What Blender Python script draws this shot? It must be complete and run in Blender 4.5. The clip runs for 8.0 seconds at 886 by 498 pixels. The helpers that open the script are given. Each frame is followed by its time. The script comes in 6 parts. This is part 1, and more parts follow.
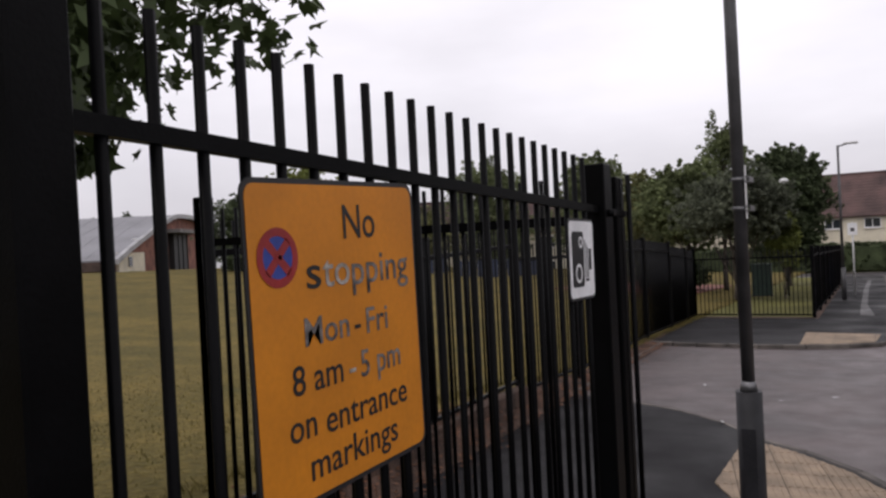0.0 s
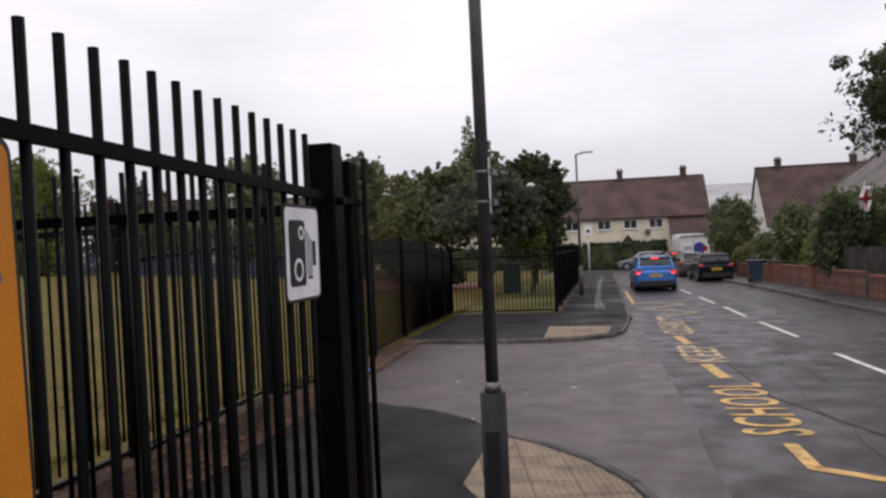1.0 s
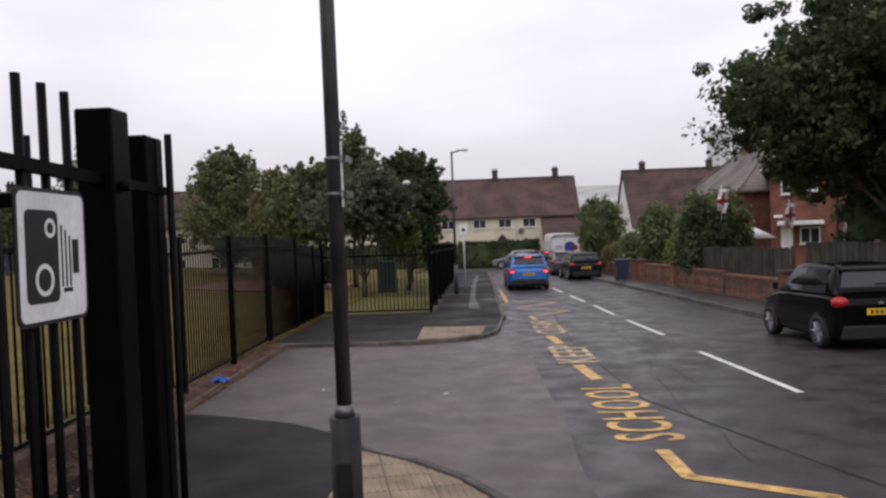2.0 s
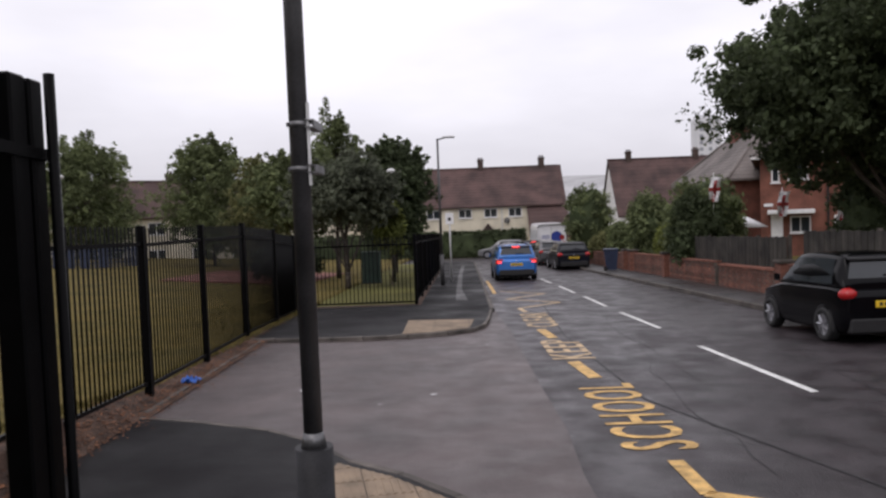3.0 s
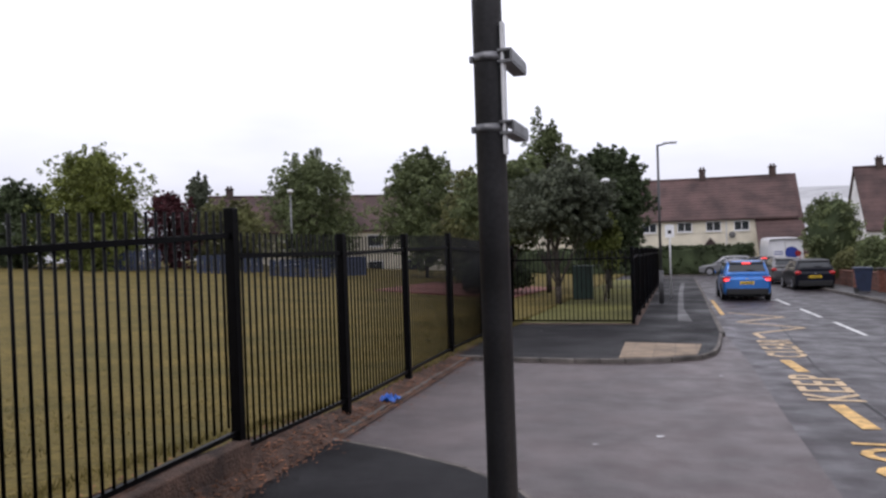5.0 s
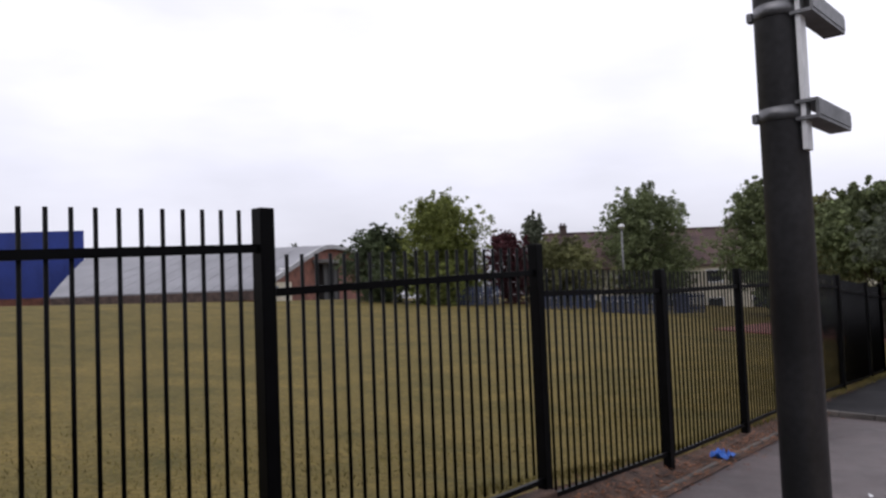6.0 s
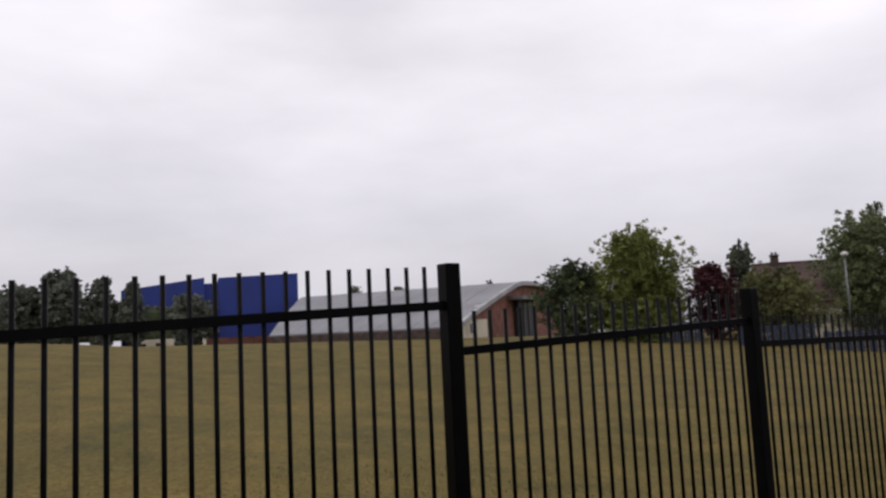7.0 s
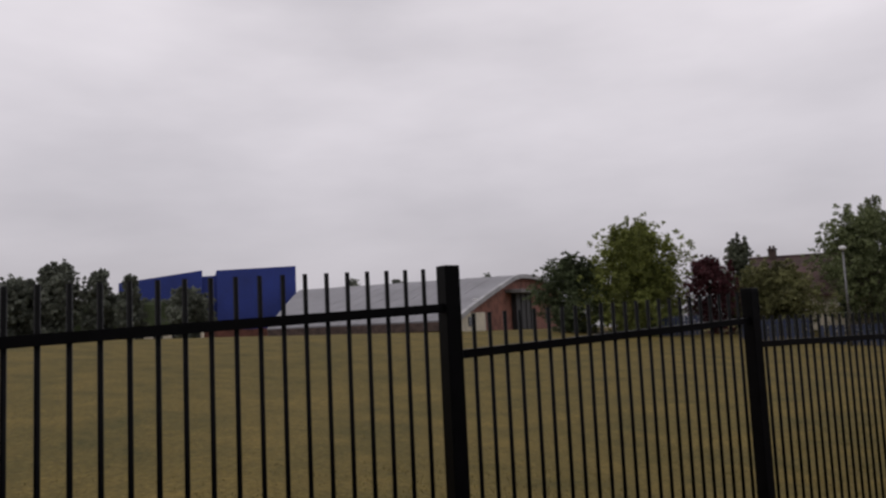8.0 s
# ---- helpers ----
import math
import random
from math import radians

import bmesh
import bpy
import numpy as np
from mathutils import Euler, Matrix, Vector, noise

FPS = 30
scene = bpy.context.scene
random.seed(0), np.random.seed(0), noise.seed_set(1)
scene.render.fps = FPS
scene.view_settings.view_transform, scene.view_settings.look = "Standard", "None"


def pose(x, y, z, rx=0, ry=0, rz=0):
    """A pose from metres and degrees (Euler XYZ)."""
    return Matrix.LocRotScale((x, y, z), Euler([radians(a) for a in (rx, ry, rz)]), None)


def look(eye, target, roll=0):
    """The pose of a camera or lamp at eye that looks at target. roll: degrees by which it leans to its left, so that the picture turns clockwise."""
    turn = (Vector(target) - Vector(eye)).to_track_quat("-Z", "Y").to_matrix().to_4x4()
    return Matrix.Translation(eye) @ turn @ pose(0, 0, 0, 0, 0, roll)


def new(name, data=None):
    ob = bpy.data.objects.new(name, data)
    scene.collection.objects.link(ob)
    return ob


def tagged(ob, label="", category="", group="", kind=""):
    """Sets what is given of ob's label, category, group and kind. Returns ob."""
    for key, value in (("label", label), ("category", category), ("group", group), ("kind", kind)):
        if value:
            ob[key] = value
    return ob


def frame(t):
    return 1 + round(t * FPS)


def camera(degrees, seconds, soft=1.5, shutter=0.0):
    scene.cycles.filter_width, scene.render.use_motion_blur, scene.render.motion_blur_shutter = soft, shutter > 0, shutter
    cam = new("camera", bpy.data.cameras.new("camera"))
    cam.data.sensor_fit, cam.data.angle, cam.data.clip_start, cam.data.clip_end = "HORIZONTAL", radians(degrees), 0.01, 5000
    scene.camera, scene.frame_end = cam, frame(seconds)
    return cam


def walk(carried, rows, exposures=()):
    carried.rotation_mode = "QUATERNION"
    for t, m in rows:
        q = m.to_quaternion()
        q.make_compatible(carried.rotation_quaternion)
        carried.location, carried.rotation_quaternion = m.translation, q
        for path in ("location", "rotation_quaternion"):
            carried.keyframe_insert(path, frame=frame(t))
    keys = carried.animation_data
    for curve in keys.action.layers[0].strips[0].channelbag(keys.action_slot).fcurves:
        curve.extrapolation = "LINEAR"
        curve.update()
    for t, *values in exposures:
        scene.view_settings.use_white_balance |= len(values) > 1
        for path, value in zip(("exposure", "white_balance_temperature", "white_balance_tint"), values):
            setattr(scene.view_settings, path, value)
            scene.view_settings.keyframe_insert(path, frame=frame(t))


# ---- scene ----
cam = camera(60.8, 8.0, 2.5)
PATH = [
    (0, (0.764, 0.597, 2.353), (-0.221, 2.338, 2.337), -2.9),
    (0.5, (0.755, 0.777, 2.346), (0.153, 2.684, 2.345), -3.01),
    (1, (0.747, 1.155, 2.303), (0.334, 3.112, 2.259), -2.66),
    (1.5, (0.790, 1.470, 2.301), (0.602, 3.461, 2.252), -2.03),
    (3, (0.710, 2.657, 2.264), (0.656, 4.655, 2.173), -2.19),
    (3.5, (0.633, 2.946, 2.246), (0.483, 4.939, 2.182), -3.14),
    (4, (0.583, 3.247, 2.224), (0.281, 5.222, 2.142), -3.85),
    (4.2, (0.561, 3.440, 2.220), (0.207, 5.406, 2.129), -3.50),
    (5.5, (0.498, 4.105, 2.188), (-0.426, 5.878, 2.243), -1.68),
    (6, (0.485, 4.439, 2.198), (-0.861, 5.916, 2.290), -2.25),
    (6.5, (0.242, 4.596, 2.218), (-1.294, 5.875, 2.288), -2.62),
    (7, (0.293, 4.646, 2.327), (-1.373, 5.733, 2.533), -2.79),
    (7.5, (0.248, 4.672, 2.380), (-1.418, 5.764, 2.552), -2.45),
    (8, (0.251, 4.668, 2.386), (-1.415, 5.760, 2.572), -2.72),
]
EXPOSURES = [(0.0, -0.06, 6500, 15), (3.5, 0.02, 6350, 15), (5.5, 0.28, 6050, 15), (6.0, 0.08, 6150, 15), (6.5, -0.1, 6400, 15), (7.0, -0.22, 6450, 15), (8.0, -0.58, 6550, 16)]
walk(cam, [(t, look(e, a, r)) for t, e, a, r in PATH], exposures=EXPOSURES)

# ---- world and light: an overcast sky ----
world = bpy.data.worlds.new("overcast_sky")
scene.world = world
world.use_nodes = True
wn, wl = world.node_tree.nodes, world.node_tree.links
wn.clear()
SUN_EL, SUN_AZ = radians(55), radians(200)
sky = wn.new("ShaderNodeTexSky")
sky.sky_type, sky.sun_disc, sky.sun_elevation, sky.sun_rotation = "NISHITA", False, SUN_EL, SUN_AZ
sky.dust_density = 4.0
wtc = wn.new("ShaderNodeTexCoord")
wmap = wn.new("ShaderNodeMapping")
wmap.inputs["Scale"].default_value = (1.0, 1.0, 3.2)
wns = wn.new("ShaderNodeTexNoise")
wns.inputs["Scale"].default_value, wns.inputs["Detail"].default_value, wns.inputs["Roughness"].default_value = 1.7, 5.0, 0.5
wramp = wn.new("ShaderNodeValToRGB")
wramp.color_ramp.elements[0].position, wramp.color_ramp.elements[0].color = 0.3, (0.66, 0.655, 0.675, 1)
wramp.color_ramp.elements[1].position, wramp.color_ramp.elements[1].color = 0.72, (0.98, 0.97, 0.99, 1)
wsep = wn.new("ShaderNodeSeparateXYZ")
wr2 = wn.new("ShaderNodeValToRGB")
wr2.color_ramp.elements[0].position, wr2.color_ramp.elements[0].color = 0.0, (0.69, 0.69, 0.715, 1)
wr2.color_ramp.elements[1].position, wr2.color_ramp.elements[1].color = 0.38, (1.12, 1.11, 1.11, 1)
wmul = wn.new("ShaderNodeMixRGB")
wmul.blend_type, wmul.inputs[0].default_value = "MULTIPLY", 1.0
wmix = wn.new("ShaderNodeMixRGB")
wmix.inputs[0].default_value = 0.88
wscale = wn.new("ShaderNodeMixRGB")
wscale.blend_type, wscale.inputs[0].default_value, wscale.inputs[2].default_value = "MULTIPLY", 1.0, (0.1, 0.1, 0.1, 1)
wbg = wn.new("ShaderNodeBackground")
wbg.inputs["Strength"].default_value = 1.3
wout = wn.new("ShaderNodeOutputWorld")
for a, b in ((wtc.outputs["Generated"], wmap.inputs["Vector"]), (wmap.outputs[0], wns.inputs["Vector"]),
             (wns.outputs["Fac"], wramp.inputs[0]), (wtc.outputs["Generated"], wsep.inputs[0]), (wsep.outputs["Z"], wr2.inputs[0]),
             (wramp.outputs[0], wmul.inputs[1]), (wr2.outputs[0], wmul.inputs[2]), (sky.outputs[0], wscale.inputs[1]),
             (wscale.outputs[0], wmix.inputs[1]), (wmul.outputs[0], wmix.inputs[2]), (wmix.outputs[0], wbg.inputs[0]), (wbg.outputs[0], wout.inputs[0])):
    wl.new(a, b)
sun = new("sun", bpy.data.lights.new("sun", "SUN"))
sun.data.energy, sun.data.angle, sun.data.color = 0.5, radians(25), (1.0, 0.98, 0.95)
sun.matrix_world = look((0, 0, 50), (math.sin(SUN_AZ) * -30, math.cos(SUN_AZ) * -30, 50 - 30 * math.tan(SUN_EL)))


# ---- materials ----
def material(name, base, rough=0.8, metal=0.0, vary=0.25, scale=6.0, fine=60.0, bump=0.2, dark=None, obj_vary=0.0, island=0.0, bumpdist=0.01, coat=0.0, spec=0.5, transl=0.0, detail=4.0, blend=0.5):
    """A base colour with stains at one scale and grain at a finer one, and fine relief."""
    m = bpy.data.materials.new(name)
    m.use_nodes = True
    n, l = m.node_tree.nodes, m.node_tree.links
    p = n["Principled BSDF"]
    p.inputs["Roughness"].default_value, p.inputs["Metallic"].default_value = rough, metal
    p.inputs["Specular IOR Level"].default_value = spec
    if coat:
        p.inputs["Coat Weight"].default_value = coat
        p.inputs["Coat Roughness"].default_value = 0.08
    geo = n.new("ShaderNodeNewGeometry")
    big, small = n.new("ShaderNodeTexNoise"), n.new("ShaderNodeTexNoise")
    big.inputs["Scale"].default_value, big.inputs["Detail"].default_value = scale, detail
    big.inputs["Roughness"].default_value = blend
    small.inputs["Scale"].default_value, small.inputs["Detail"].default_value = fine, 3.0
    l.new(geo.outputs["Position"], big.inputs["Vector"])
    l.new(geo.outputs["Position"], small.inputs["Vector"])
    d = dark or tuple(c * (1 - 1.6 * vary) for c in base)
    lo = tuple(max(0.0, c) for c in d)
    hi = tuple(min(1.0, c * (1 + 0.5 * vary)) for c in base)
    ramp = n.new("ShaderNodeValToRGB")
    ramp.color_ramp.elements[0].position, ramp.color_ramp.elements[0].color = 0.32, (*lo, 1)
    ramp.color_ramp.elements[1].position, ramp.color_ramp.elements[1].color = 0.66, (*hi, 1)
    l.new(big.outputs["Fac"], ramp.inputs[0])
    mix = n.new("ShaderNodeMixRGB")
    mix.blend_type = "MULTIPLY"
    mix.inputs[0].default_value = min(1.0, vary * 2.2)
    r2 = n.new("ShaderNodeValToRGB")
    r2.color_ramp.elements[0].position, r2.color_ramp.elements[0].color = 0.3, (0.62, 0.62, 0.62, 1)
    r2.color_ramp.elements[1].position, r2.color_ramp.elements[1].color = 0.7, (1.18, 1.18, 1.18, 1)
    l.new(small.outputs["Fac"], r2.inputs[0])
    l.new(ramp.outputs[0], mix.inputs[1])
    l.new(r2.outputs[0], mix.inputs[2])
    out = mix.outputs[0]
    for amount, source in ((obj_vary, "obj"), (island, "isl")):
        if amount:
            src = n.new("ShaderNodeObjectInfo").outputs["Random"] if source == "obj" else geo.outputs["Random Per Island"]
            r3 = n.new("ShaderNodeMapRange")
            r3.inputs["To Min"].default_value, r3.inputs["To Max"].default_value = 1 - amount, 1 + amount
            l.new(src, r3.inputs["Value"])
            mm = n.new("ShaderNodeVectorMath")
            mm.operation = "SCALE"
            l.new(out, mm.inputs[0])
            l.new(r3.outputs[0], mm.inputs["Scale"])
            out = mm.outputs[0]
    l.new(out, p.inputs["Base Color"])
    if bump:
        b = n.new("ShaderNodeBump")
        b.inputs["Strength"].default_value, b.inputs["Distance"].default_value = bump, bumpdist
        l.new(small.outputs["Fac"], b.inputs["Height"])
        l.new(b.outputs[0], p.inputs["Normal"])
    if transl:
        tr = n.new("ShaderNodeBsdfTranslucent")
        l.new(out, tr.inputs["Color"])
        ms = n.new("ShaderNodeMixShader")
        ms.inputs[0].default_value = transl
        l.new(p.outputs[0], ms.inputs[1])
        l.new(tr.outputs[0], ms.inputs[2])
        l.new(ms.outputs[0], n["Material Output"].inputs["Surface"])
    return m


def wet(m, lo=0.25, hi=0.75, scale=0.6):
    """Uneven wetness: the roughness follows broad damp patches."""
    n, l = m.node_tree.nodes, m.node_tree.links
    geo, ns, mr = n.new("ShaderNodeNewGeometry"), n.new("ShaderNodeTexNoise"), n.new("ShaderNodeMapRange")
    ns.inputs["Scale"].default_value, ns.inputs["Detail"].default_value = scale, 5.0
    mr.inputs["From Min"].default_value, mr.inputs["From Max"].default_value = 0.35, 0.65
    mr.inputs["To Min"].default_value, mr.inputs["To Max"].default_value = lo, hi
    l.new(geo.outputs["Position"], ns.inputs["Vector"])
    l.new(ns.outputs["Fac"], mr.inputs["Value"])
    l.new(mr.outputs[0], n["Principled BSDF"].inputs["Roughness"])
    return m


M = {}
M["black_paint"] = material("black_paint", (0.0022, 0.0022, 0.0026), 0.42, vary=0.3, scale=9, fine=120, bump=0.08, spec=0.07)
M["asphalt_road"] = wet(material("asphalt_road", (0.04, 0.032, 0.0355), 0.5, vary=0.45, scale=1.3, fine=45, bump=0.6, spec=0.45, detail=9.0, blend=0.75), 0.3, 0.62, 1.6)
M["asphalt_apron"] = wet(material("asphalt_apron", (0.094, 0.0735, 0.072), 0.5, vary=0.28, scale=0.8, fine=50, bump=0.6, spec=0.42, detail=8.0, blend=0.65), 0.4, 0.58, 2.2)
M["asphalt_path"] = wet(material("asphalt_path", (0.0098, 0.009, 0.0102), 0.6, vary=0.3, scale=1.1, fine=60, bump=0.6, spec=0.13, detail=8.0, blend=0.65), 0.42, 0.75)
M["asphalt_old"] = wet(material("asphalt_old", (0.05, 0.047, 0.047), 0.55, vary=0.3, scale=1.3, fine=130, bump=0.5), 0.35, 0.65)
M["kerb"] = material("kerb_concrete", (0.115, 0.1, 0.088), 0.8, vary=0.35, scale=3, fine=90, bump=0.3, obj_vary=0.15)
M["buff"] = material("buff_tactile", (0.27, 0.2, 0.135), 0.75, vary=0.25, scale=3, fine=80, bump=0.25, obj_vary=0.12)
M["yellow"] = material("yellow_road_paint", (0.66, 0.41, 0.13), 0.6, vary=0.32, scale=7, fine=70, bump=0.3)
M["yellow_worn"] = material("worn_yellow_road_paint", (0.62, 0.45, 0.26), 0.6, vary=0.32, scale=9, fine=60, bump=0.3)
M["white_line"] = material("white_road_paint", (0.72, 0.72, 0.7), 0.6, vary=0.2, scale=4, fine=70, bump=0.3)
M["grass"] = material("mown_grass", (0.15, 0.11, 0.034), 0.95, vary=0.4, scale=0.5, fine=14, bump=0.9, dark=(0.068, 0.064, 0.022), bumpdist=0.05, spec=0.12, detail=11.0, blend=0.8)
M["grass_far"] = material("park_grass", (0.12, 0.115, 0.034), 0.95, vary=0.3, scale=0.3, fine=20, bump=0.4, spec=0.2)
M["blade"] = material("grass_blades", (0.15, 0.125, 0.04), 0.85, vary=0.3, scale=0.8, fine=8, bump=0, island=0.35, transl=0.3, spec=0.2)
M["soil"] = material("soil_and_litter", (0.1, 0.058, 0.04), 0.95, vary=0.45, scale=3, fine=40, bump=0.8, bumpdist=0.03)
M["concrete"] = material("weathered_concrete", (0.075, 0.062, 0.052), 0.85, vary=0.35, scale=2.5, fine=60, bump=0.3)
M["lamp_grey"] = material("grey_column_paint", (0.058, 0.057, 0.06), 0.45, vary=0.25, scale=5, fine=80, bump=0.06)
M["lamp_base"] = material("dark_grey_base_paint", (0.024, 0.024, 0.027), 0.55, vary=0.3, scale=5, fine=80, bump=0.08, spec=0.25)
M["steel"] = material("galvanised_steel", (0.19, 0.19, 0.195), 0.45, 0.7, vary=0.25, scale=12, fine=70, bump=0.05)
M["pale_metal"] = material("pale_metal", (0.6, 0.6, 0.6), 0.45, 0.2, vary=0.15, scale=8, fine=60, bump=0.04)
M["white_strip"] = material("white_plastic", (0.62, 0.62, 0.62), 0.5, vary=0.1, scale=6, fine=60, bump=0.03)
M["sign_yellow"] = material("sign_yellow", (0.6, 0.205, 0.004), 0.55, vary=0.08, scale=5, fine=60, bump=0.02)
M["sign_white"] = material("sign_white", (0.86, 0.86, 0.87), 0.45, vary=0.1, scale=6, fine=60, bump=0.02)
M["sign_black"] = material("sign_black", (0.012, 0.012, 0.014), 0.5, vary=0.2, scale=20, fine=90, bump=0.02)
M["sign_worn"] = material("worn_lettering", (0.2, 0.18, 0.17), 0.6, vary=0.5, scale=26, fine=120, bump=0.02, dark=(0.012, 0.012, 0.014))
M["sign_pale"] = material("bleached_lettering", (0.42, 0.4, 0.38), 0.6, vary=0.35, scale=22, fine=120, bump=0.02, dark=(0.2, 0.16, 0.12))
M["sign_red"] = material("sign_red", (0.32, 0.02, 0.02), 0.5, vary=0.15, scale=9, fine=60, bump=0.02)
M["sign_blue"] = material("sign_blue", (0.03, 0.06, 0.32), 0.5, vary=0.15, scale=9, fine=60, bump=0.02)
M["brick"] = material("red_brick", (0.21, 0.082, 0.056), 0.85, vary=0.3, scale=1.5, fine=25, bump=0.4, obj_vary=0.2)
M["brick_piece"] = material("red_brick_piece", (0.2, 0.08, 0.054), 0.85, vary=0.3, scale=8, fine=60, bump=0.4, obj_vary=0.3, island=0.3)
M["mortar"] = material("mortar", (0.15, 0.125, 0.105), 0.9, vary=0.25, scale=6, fine=60, bump=0.3)
M["render"] = material("cream_render", (0.72, 0.66, 0.52), 0.85, vary=0.15, scale=0.7, fine=30, bump=0.15)
M["white_wall"] = material("white_painted_wall", (0.76, 0.76, 0.76), 0.8, vary=0.12, scale=0.7, fine=30, bump=0.1)
M["roof_brown"] = material("brown_roof_tile", (0.072, 0.04, 0.036), 0.8, vary=0.35, scale=0.6, fine=14, bump=0.5, island=0.2, obj_vary=0.1)
M["roof_grey"] = material("grey_roof_tile", (0.145, 0.125, 0.115), 0.8, vary=0.3, scale=0.6, fine=14, bump=0.5, island=0.2)
M["roof_metal"] = material("grey_metal_roof", (0.2, 0.2, 0.215), 0.6, 0.0, vary=0.14, scale=0.3, fine=6, bump=0.05)
M["fascia_metal"] = material("grey_metal_edge", (0.34, 0.34, 0.35), 0.55, 0.0, vary=0.2, scale=0.8, fine=9, bump=0.05)
M["cladding_blue"] = material("blue_cladding", (0.012, 0.035, 0.24), 0.6, vary=0.15, scale=0.25, fine=5, bump=0.05)
M["grey_band"] = material("grey_fascia", (0.16, 0.155, 0.15), 0.7, vary=0.25, scale=1, fine=20, bump=0.1)
M["chimney"] = material("chimney_brick", (0.075, 0.05, 0.042), 0.9, vary=0.3, scale=3, fine=30, bump=0.3)
M["glass"] = material("window_glass", (0.03, 0.035, 0.04), 0.06, vary=0.05, scale=2, fine=10, bump=0)
M["upvc"] = material("white_frame", (0.78, 0.78, 0.78), 0.45, vary=0.06, scale=5, fine=40, bump=0)
M["wood_fence"] = material("grey_weathered_boards", (0.048, 0.043, 0.036), 0.9, vary=0.4, scale=2, fine=40, bump=0.4, obj_vary=0.3)
M["bark"] = material("bark", (0.075, 0.06, 0.048), 0.95, vary=0.4, scale=6, fine=40, bump=0.8, bumpdist=0.02)
# Leaf green darkened in the colour, so the gate tree reads as a silhouette.
M["leaf_maple_shaded"] = material("leaf_maple_shaded", (0.06, 0.085, 0.03), 0.6, vary=0.25, scale=0.7, fine=9, bump=0, island=0.4, transl=0.25, spec=0.25)
# The last leaf colour is paled and greyed to carry distance haze.
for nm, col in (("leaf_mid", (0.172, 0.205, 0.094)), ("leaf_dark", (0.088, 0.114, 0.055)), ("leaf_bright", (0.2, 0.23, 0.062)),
                ("leaf_olive", (0.185, 0.19, 0.08)), ("leaf_grey", (0.15, 0.168, 0.115)), ("leaf_maroon", (0.101, 0.035, 0.041)), ("leaf_far_hazed", (0.19, 0.21, 0.165))):
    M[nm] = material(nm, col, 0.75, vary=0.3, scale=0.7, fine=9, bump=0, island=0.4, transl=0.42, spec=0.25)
M["tyre"] = material("tyre_rubber", (0.015, 0.015, 0.015), 0.8, vary=0.2, scale=20, fine=90, bump=0.2)
M["rim"] = material("alloy_rim", (0.34, 0.34, 0.36), 0.4, 0.6, vary=0.15, scale=20, fine=60, bump=0.02)
M["car_blue"] = material("blue_car_paint", (0.022, 0.155, 0.5), 0.3, 0.35, vary=0.1, scale=2, fine=200, bump=0, coat=0.8)
M["car_black"] = material("black_car_paint", (0.003, 0.003, 0.004), 0.16, 0.0, vary=0.15, scale=2, fine=200, bump=0, coat=0.0, spec=0.14)
M["car_dark"] = material("dark_blue_car_paint", (0.007, 0.008, 0.014), 0.3, 0.0, vary=0.15, scale=2, fine=200, bump=0, coat=0.1, spec=0.18)
M["car_grey"] = material("grey_car_paint", (0.12, 0.12, 0.125), 0.3, 0.4, vary=0.1, scale=2, fine=200, bump=0, coat=0.8)
M["car_silver"] = material("silver_car_paint", (0.2, 0.2, 0.21), 0.3, 0.5, vary=0.1, scale=2, fine=200, bump=0, coat=0.8)
M["van_white"] = material("white_van_paint", (0.8, 0.8, 0.82), 0.35, vary=0.06, scale=2, fine=100, bump=0, coat=0.5)
M["trim_black"] = material("black_plastic", (0.012, 0.012, 0.013), 0.6, vary=0.2, scale=10, fine=120, bump=0.08)
M["plate_yellow"] = material("plate_yellow", (0.75, 0.5, 0.02), 0.5, vary=0.06, scale=10, fine=60, bump=0)
M["red_lens"] = material("red_lens", (0.4, 0.012, 0.012), 0.2, vary=0.1, scale=20, fine=60, bump=0)
M["bin_blue"] = material("navy_bin_plastic", (0.015, 0.025, 0.06), 0.5, vary=0.15, scale=5, fine=60, bump=0.05)
M["rag_blue"] = material("blue_plastic_rag", (0.02, 0.12, 0.5), 0.5, vary=0.2, scale=20, fine=60, bump=0.2)
M["play_blue"] = material("playground_blue", (0.022, 0.034, 0.075), 0.6, vary=0.3, scale=0.6, fine=9, bump=0.1)
M["play_red"] = material("red_surfacing", (0.2, 0.075, 0.06), 0.9, vary=0.25, scale=0.6, fine=20, bump=0.2)
M["cabinet_green"] = material("green_cabinet_paint", (0.012, 0.035, 0.025), 0.5, vary=0.2, scale=4, fine=60, bump=0.05)
M["dead_leaf"] = material("dead_leaf", (0.2, 0.085, 0.04), 0.9, vary=0.4, scale=3, fine=30, bump=0, island=0.5)
# Wooded hill coloured pale grey: the distance haze is mixed into it.
M["hill"] = material("far_hill_hazed", (0.40, 0.40, 0.405), 1.0, vary=0.22, scale=0.018, fine=0.1, bump=0)
M["tower"] = material("pale_tower", (0.66, 0.67, 0.7), 0.9, vary=0.06, scale=0.05, fine=0.5, bump=0)
# Window tone lifted towards sky grey for the same haze.
M["tower_win"] = material("hazy_window", (0.3, 0.32, 0.36), 0.6, vary=0.1, scale=0.1, fine=0.5, bump=0)
M["flag_white"] = material("flag_cloth", (0.75, 0.75, 0.76), 0.8, vary=0.1, scale=5, fine=60, bump=0.05)


def glow(name, col, strength):
    m = bpy.data.materials.new(name)
    m.use_nodes = True
    p = m.node_tree.nodes["Principled BSDF"]
    p.inputs["Base Color"].default_value = (*col, 1)
    p.inputs["Emission Color"].default_value = (*col, 1)
    p.inputs["Emission Strength"].default_value = strength
    return m


